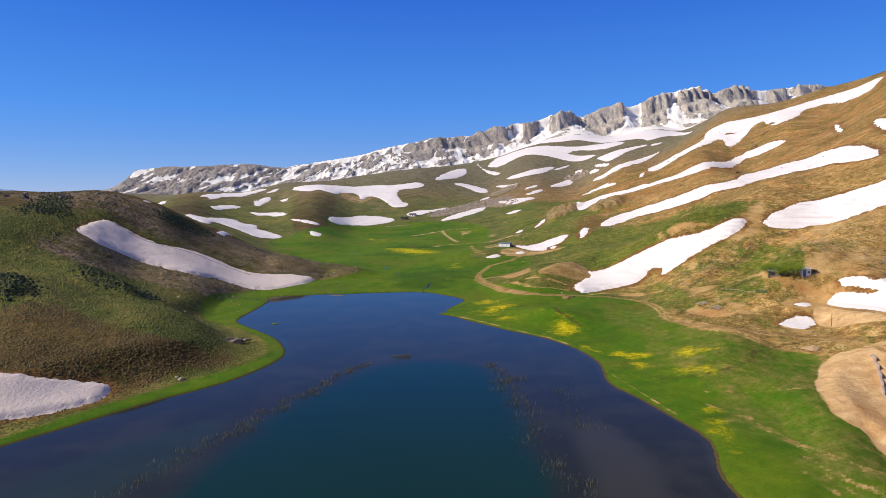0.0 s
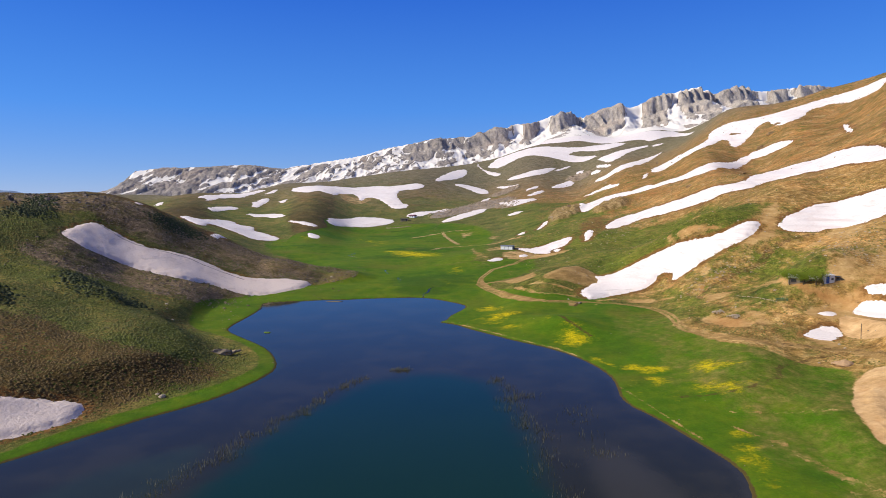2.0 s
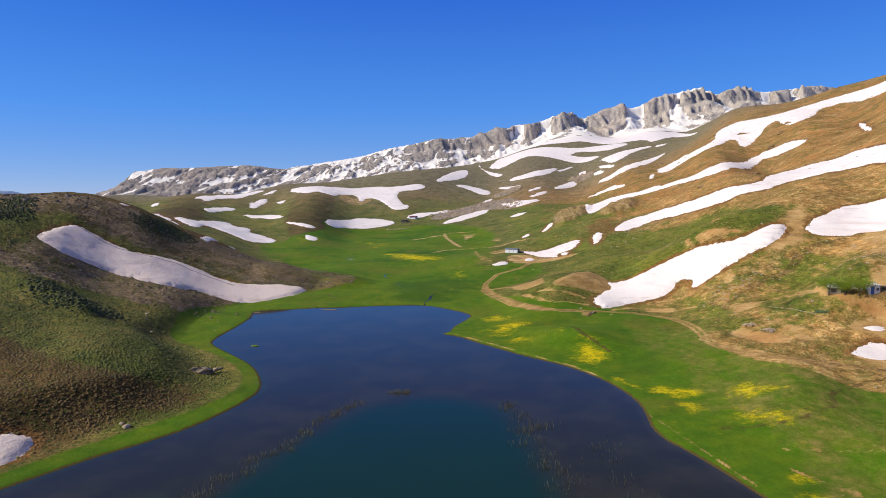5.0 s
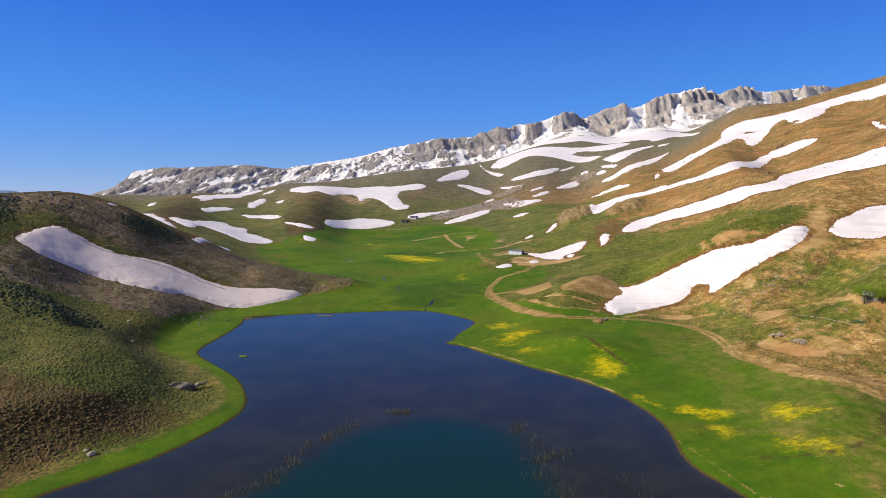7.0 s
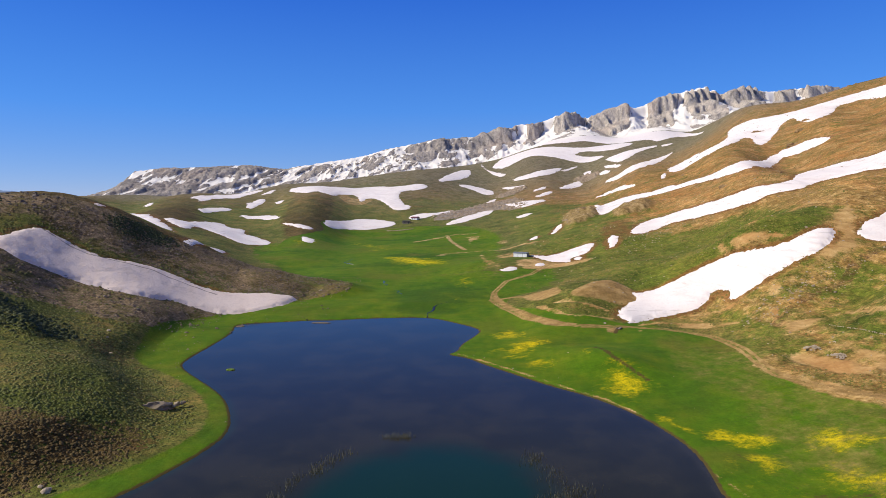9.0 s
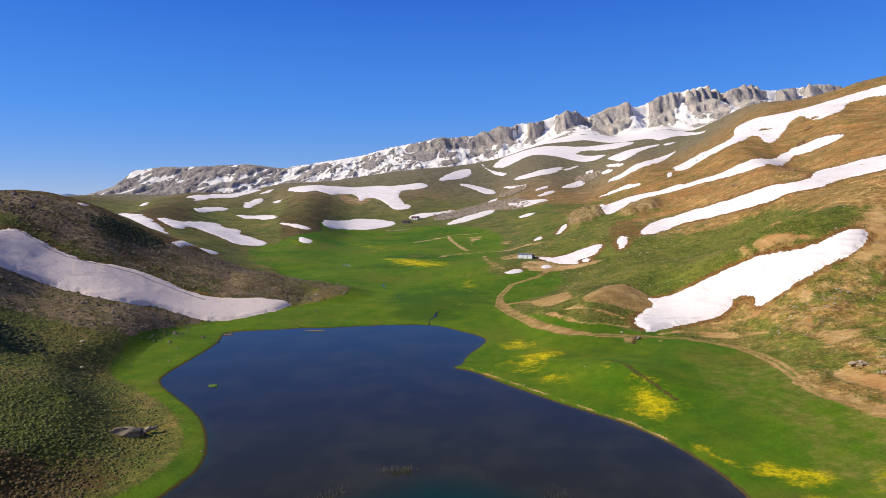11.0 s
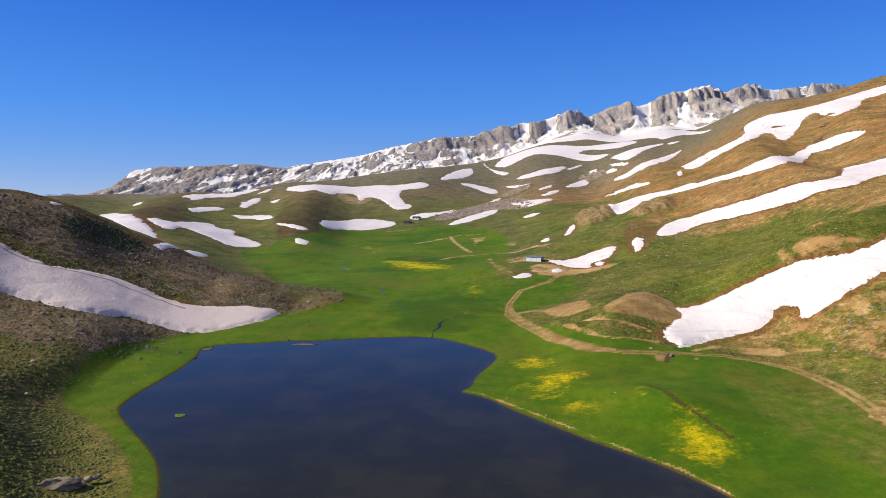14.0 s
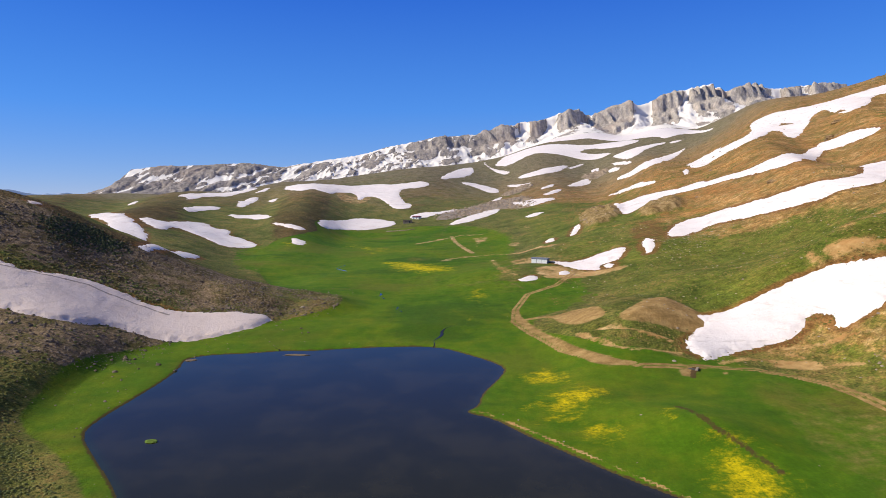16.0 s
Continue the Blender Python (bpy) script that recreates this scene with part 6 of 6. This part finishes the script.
# Bars of mud and tufts of grass in the shallows.
MUD = plain("mud", (0.20, 0.14, 0.09), 0.9)
TURF = plain("islet_turf", (0.10, 0.16, 0.02), 0.95, vary=0.4)
for k, (x, y, a, b, m, name, label) in enumerate((
        (-40.6, 141.6, 0.9, 0.6, TURF, "grass_islet", "small tuft of green grass in the shallows"),
        (-33.8, 182.3, 2.6, 0.45, MUD, "mud_bar", "low brown mud bar just above the water"),
        (-52.2, 178.6, 1.2, 0.7, MUD, "mud_bar", "low brown mud bar just above the water"))):
    ob = part(name, rock_form(60 + k, (a, b, 0.22), 3, 0.5), m)
    ob.location = (x, y, 0.0)
    tagged(ob, label, "islet")

# A heap of tipped earth and a pole by the diggings.
EARTH = plain("tipped_earth", (0.42, 0.27, 0.15), 0.95, vary=0.3, grain=1.5)
heap = part("earth_heap", rock_form(71, (1.6, 1.2, 0.7), 4, 0.3), EARTH)
heap.location = (59.8, 100.3, float(on_ground(59.8, 100.3)) + 0.1)
tagged(heap, "heap of tipped tan earth beside the track", "heap")
WOOD = plain("grey_wood", (0.16, 0.12, 0.09), 0.85)
pole = part("pole", box(-0.045, -0.045, -0.3, 0.045, 0.045, 2.4, 0.015), WOOD)
pole.location = (69.0, 110.3, float(on_ground(69.0, 110.3)))
tagged(pole, "thin weathered wooden pole standing in the pit", "pole")

# Huts.
WHITE = plain("white_panel", (0.78, 0.79, 0.80), 0.5, vary=0.08)
PANEL_GREY = plain("grey_panel", (0.50, 0.53, 0.58), 0.5, vary=0.15)
SLATE = plain("slate_roof", (0.15, 0.17, 0.21), 0.55, vary=0.2)
DARK = plain("dark_wall", (0.06, 0.065, 0.075), 0.7)
BLUE = plain("blue_door", (0.02, 0.07, 0.30), 0.5)
STONE_WALL = stone_material("wall_stone", (0.16, 0.12, 0.09), (0.42, 0.35, 0.27))
MAROON = plain("maroon_roof", (0.13, 0.035, 0.045), 0.6)

shed = thing("shepherd_hut", 24.3, 281.5, -28, label="long white panelled hut with a slate grey roof", category="hut")
part("body", box(-2.9, 0.0, -0.4, 2.9, 2.2, 1.6), DARK, shed)
for k in range(3):
    part("wall_panel", box(-2.85 + 1.93 * k, -0.07, 0.1, -1.02 + 1.93 * k, 0.0, 1.5), WHITE, shed, "white wall panel")
part("end_wall", box(2.9, 0.1, -0.3, 2.96, 2.1, 1.5), SLATE, shed)
part("roof", gable(-3.1, -0.2, 3.1, 2.4, 1.58, 0.35), SLATE, shed, "slate grey roof")
part("base", box(-3.0, -0.12, -0.9, 3.0, 2.3, 0.1), STONE_WALL, shed)
trough = thing("water_trough", 28.6, 280.6, -20, label="dark low trough beside the white hut", category="trough")
part("basin", box(-1.0, -0.3, -0.2, 1.0, 0.3, 0.55), DARK, trough)
part("rim", box(-1.05, -0.35, 0.55, 1.05, 0.35, 0.62, 0.01), SLATE, trough)

cabin = thing("cabin", 75.0, 129.2, -8, label="small white cabin with a blue door", category="cabin")
part("body", box(-0.9, 0.0, -0.3, 0.9, 1.5, 1.6), PANEL_GREY, cabin)
part("roof", box(-1.0, -0.15, 1.6, 1.0, 1.6, 1.7), WHITE, cabin)
part("door", box(-0.62, -0.05, 0.0, -0.05, 0.0, 1.4), BLUE, cabin, "blue door")
part("window", box(0.28, -0.04, 0.65, 0.7, 0.0, 1.1), DARK, cabin, "dark window")
lean_to = thing("lean_to", 76.5, 128.9, -8, label="dark lean-to shelter beside the cabin", category="shelter")
for x, y in ((-0.5, 0.1), (0.5, 0.1), (-0.5, 1.2), (0.5, 1.2)):
    part("post", box(x - 0.04, y - 0.04, -0.3, x + 0.04, y + 0.04, 1.0, 0.01), WOOD, lean_to)
part("cover", box(-0.6, -0.05, 1.0, 0.6, 1.35, 1.06, 0.01), DARK, lean_to)
part("crate", box(-0.4, 0.2, -0.2, 0.4, 1.0, 0.6), DARK, lean_to)
tunnel = thing("low_shed", 71.2, 131.6, -30, label="low grey shed with a pale roof behind willows", category="shed")
part("wall", box(-2.6, 0.0, -0.4, 2.6, 1.8, 0.85), STONE_WALL, tunnel)
part("roof", gable(-2.75, -0.2, 2.75, 2.0, 0.85, 0.6), WHITE, tunnel, "pale sheet roof")
for k in range(3):
    part("opening", box(-2.1 + 1.6 * k, -0.04, 0.05, -1.2 + 1.6 * k, 0.0, 0.65), DARK, tunnel)

stone_hut = thing("stone_hut", -43.0, 537.0, 0, label="flat-roofed brown stone hut at the valley head", category="hut")
part("wall", box(-3.2, 0, -1.0, 3.2, 4.0, 2.1), STONE_WALL, stone_hut)
part("roof", box(-3.5, -0.3, 2.1, 3.5, 4.3, 2.45), WOOD, stone_hut)
part("door", box(1.4, -0.06, 0.0, 2.4, 0.0, 1.8), DARK, stone_hut)
part("window", box(-1.6, -0.05, 0.9, -0.9, 0.0, 1.5), DARK, stone_hut)
house = thing("farm_house", -38.0, 556.0, -28, label="low white house with a maroon roof", category="house")
part("wall", box(-3.0, 0, -1.0, 3.0, 4.0, 1.7), WHITE, house)
part("roof", gable(-3.3, -0.4, 3.3, 4.4, 1.7, 0.8, 0.15), MAROON, house, "maroon roof")
for k in range(2):
    part("window", box(-2.0 + 2.6 * k, -0.05, 0.5, -1.2 + 2.6 * k, 0.0, 1.2), DARK, house)
wall_line = np.array(((-55, 505), (-48, 503.5), (-42, 503.5), (-35, 507)))
s = np.linspace(0, 1, 110)
spots = np.stack([np.interp(s, (0, 0.33, 0.66, 1), wall_line[:, 0]), np.interp(s, (0, 0.33, 0.66, 1), wall_line[:, 1])], -1) + rng.normal(0, 0.25, (110, 2))
scattered("dry_stone_wall", PALE_STONE, "crumbled pale dry-stone wall below the huts", "wall", spots, PEBBLES, rng.uniform(0.4, 0.8, 110), rng.uniform(0.7, 1.1, 110), 0.0, rng, False)

# Willows at the cabin.
BARK = plain("bark", (0.10, 0.075, 0.05), 0.9)
WILLOW = leaf_material("willow_leaf", (0.10, 0.17, 0.014), (0.18, 0.27, 0.03), (0.28, 0.35, 0.06))


def willow(x, y, high, wide, seed):
    r = np.random.default_rng(seed)
    tree = thing("willow", x, y, label="bushy bright green willow beside the cabin", category="tree", group="willows")
    bm = bmesh.new()
    tips = []

    def limb(p, q, r0, r1):
        way = (q - p)
        m = Matrix.Translation((p + q) / 2) @ way.to_track_quat("Z", "Y").to_matrix().to_4x4()
        bmesh.ops.create_cone(bm, cap_ends=True, segments=6, radius1=r0, radius2=r1, depth=way.length, matrix=m)

    top = Vector((0, 0, high * 0.35))
    limb(Vector((0, 0, -0.3)), top, 0.13, 0.09)
    for k in range(7):
        a = 2 * math.pi * k / 7 + r.uniform(-0.3, 0.3)
        q = top + Vector((math.cos(a) * wide * r.uniform(0.2, 0.36), math.sin(a) * wide * r.uniform(0.2, 0.36), high * r.uniform(0.2, 0.5)))
        limb(top, q, 0.07, 0.025)
        tips.append(q)
    part("trunk", bm, BARK, tree)
    count = 2200
    mids = np.array([tips[k] for k in r.integers(0, len(tips), count)]) + r.normal(0, 1, (count, 3)) * (0.17 * wide, 0.17 * wide, 0.13 * high)
    mids[:, 2] = np.clip(mids[:, 2], 0.25 * high, high)
    e1, e2 = r.normal(0, 1, (count, 3)), r.normal(0, 1, (count, 3))
    e1 /= np.linalg.norm(e1, axis=1)[:, None]
    e2 -= (e2 * e1).sum(1)[:, None] * e1
    e2 /= np.linalg.norm(e2, axis=1)[:, None]
    s1, s2 = r.uniform(0.07, 0.13, count)[:, None], r.uniform(0.04, 0.07, count)[:, None]
    v = np.stack([mids - e1 * s1, mids + e2 * s2, mids + e1 * s1, mids - e2 * s2], 1).reshape(-1, 3)
    crown = new("crown", mesh_from("crown", v, np.arange(4 * count).reshape(-1, 4), WILLOW))
    crown.parent = tree
    return tree


willow(69.2, 132.8, 3.3, 3.5, 1)
willow(70.9, 131.0, 2.5, 2.0, 2)
willow(72.6, 129.6, 3.2, 3.6, 3)


# The stream and its pools in the meadow.
def trickle(line, half):
    p = np.asarray(line, float)
    s = np.linspace(0, len(p) - 1, 6 * len(p))
    x, y = np.interp(s, range(len(p)), p[:, 0]), np.interp(s, range(len(p)), p[:, 1])
    x = x + 0.4 * np.sin(s * 3.1)
    w = 0.6 * half * (0.55 + 0.45 * np.cos(s * 2.3)) * np.minimum(1, 4 * np.minimum(s, s[-1] - s) / max(1, s[-1]) + 0.1)
    v = np.stack([np.stack([x - w, y, np.maximum(on_ground(x - w, y), on_ground(x, y)) + 0.03], -1), np.stack([x + w, y, np.maximum(on_ground(x + w, y), on_ground(x, y)) + 0.03], -1)], 1)
    i = np.arange(len(s) - 1) * 2
    ob = new("stream", mesh_from("stream", v.reshape(-1, 3), np.stack([i, i + 1, i + 3, i + 2], -1), WATER))
    return tagged(ob, "narrow winding stream in the green meadow", "stream", kind="structure")


trickle(((-9.3, 186), (-8.4, 190), (-7.9, 193.7), (-7.2, 198), (-5, 202), (-3.5, 204)), 0.55)
trickle(((-17.9, 219), (-18.4, 221), (-19.2, 224), (-19.8, 226)), 0.45)
trickle(((-24.6, 238), (-25, 240), (-26, 244), (-26.9, 248)), 0.7)
trickle(((-38, 185), (-38.8, 186.2), (-38.6, 187.4)), 0.4)
trickle(((-46, 300), (-52, 310), (-50, 322)), 1.4)


CRAG_STONE = plain("crag_stone", (0.27, 0.175, 0.085), 0.95, vary=0.45, grain=2.5)
# Crags of brown rock that break through the slope.
for k, (x, y, a, b, c) in enumerate(((112, 300, 1.6, 3.0, 1.5), (150, 330, 1.8, 3.4, 1.6), (205, 420, 3, 6, 2.2), (228, 455, 2.5, 5, 2.2), (235, 524, 4.5, 7, 2.0), (246, 480, 2.2, 5, 2.2))):
    crag = part("rock_outcrop", rock_form(200 + k, (a, b, 0.75 * c), 4, 0.9), CRAG_STONE)
    crag.location = (x, y, float(on_ground(x, y)) - 0.15 * c)
    tagged(crag, "weathered brown rock outcrop breaking through the dry slope", "outcrop", "rock outcrops")

# Two heaps of gathered stones, a low row of stones and a green fence by the terraces.
for x, y, seed, wide in ((56.3, 134.9, 5, 1.5), (57.0, 129.6, 6, 1.7)):
    r = np.random.default_rng(seed)
    heap = thing("stone_heap", x, y, label="heap of pale gathered field stones", category="heap", group="stone heaps")
    for k in range(46):
        a, d = r.uniform(0, 6.28), wide * r.uniform(0, 1) ** 0.7
        s_ = r.uniform(0.14, 0.30)
        st = part("stone", rock_form(100 + k % 6, (s_, s_ * 0.8, s_ * 0.7), 1), PALE_STONE, heap)
        st.location = (d * math.cos(a), 0.8 * d * math.sin(a), 0.05 + 0.55 * max(0, 1 - d / wide))
row_stones = thing("stone_row", 63.6, 137.0, label="low row of pale stones edging a terrace", category="stone row")
r = np.random.default_rng(8)
for k in range(60):
    t_ = k / 59
    x, y = np.interp(t_, (0, 0.35, 0.68, 1), (63.6, 63.5, 63.8, 64.7)), np.interp(t_, (0, 0.35, 0.68, 1), (143, 137.4, 132.8, 129.1))
    s_ = r.uniform(0.08, 0.16)
    st = part("stone", rock_form(100 + k % 6, (s_, s_ * 0.8, s_ * 0.7), 1), PALE_STONE, row_stones)
    st.location = (x - 63.6 + r.normal(0, 0.12), y - 137.0, float(on_ground(x, y)) - float(on_ground(63.6, 137.0)) + 0.05)
FENCE_GREEN = plain("green_mesh", (0.03, 0.12, 0.07), 0.6)
fence = thing("garden_fence", 65.5, 128.8, label="low green garden fence of pickets", category="fence")
for k in range(15):
    x, y = 64.8 + 0.11 * k, 129.5 - 0.1 * k
    part("picket", box(x - 65.5 - 0.03, y - 128.8 - 0.03, float(on_ground(x, y)) - float(on_ground(65.5, 128.8)) - 0.1, x - 65.5 + 0.03, y - 128.8 + 0.03, float(on_ground(x, y)) - float(on_ground(65.5, 128.8)) + 0.6, 0.01), FENCE_GREEN, fence)
part("rail", box(-0.95, -0.02, 0.40, 0.95, 0.02, 0.46, 0.005), FENCE_GREEN, fence).rotation_euler = (0, 0, math.atan2(-1.4, 1.54))


# A long concrete kerb on the earth platform, cast in lengths.
CONCRETE = plain("pale_concrete", (0.46, 0.37, 0.31), 0.85, vary=0.2)
kerb = thing("concrete_kerb", 61.0, 86.5, label="long low pale concrete kerb on bare earth", category="kerb")
for k in range(5):
    a = np.array(((63.7, 91.6), (62.75, 89.6), (61.8, 87.5), (60.6, 85.2), (59.4, 83.1), (58.2, 81.1)))
    (xa, ya), (xb, yb) = a[k], a[k + 1]
    ob = part("kerb_length", box(-0.16, -0.5 * math.hypot(xb - xa, yb - ya) + 0.02, -0.3, 0.16, 0.5 * math.hypot(xb - xa, yb - ya) - 0.02, 0.42, 0.03), CONCRETE, kerb)
    ob.location = ((xa + xb) / 2 - 61.0, (ya + yb) / 2 - 86.5, float(on_ground((xa + xb) / 2, (ya + yb) / 2)) - float(on_ground(61.0, 86.5)))
    ob.rotation_euler = (0, 0, math.atan2(-(xb - xa), yb - ya))

# The culvert under the track beside the snow.
culvert = thing("culvert", 32.9, 165.0, 60, z=float(on_ground(32.9, 165.0)) - 0.5, label="dark culvert pipe mouth under the dirt track", category="culvert")
bm = bmesh.new()
bmesh.ops.create_cone(bm, cap_ends=False, segments=16, radius1=0.45, radius2=0.45, depth=1.6, matrix=Matrix.Translation((0, 0, 0.15)) @ Matrix.Rotation(radians(90), 4, "X"))
part("pipe", bm, DARK, culvert)
part("lintel", box(-0.8, -0.75, 0.5, 0.8, -0.35, 0.75), STONE_WALL, culvert)
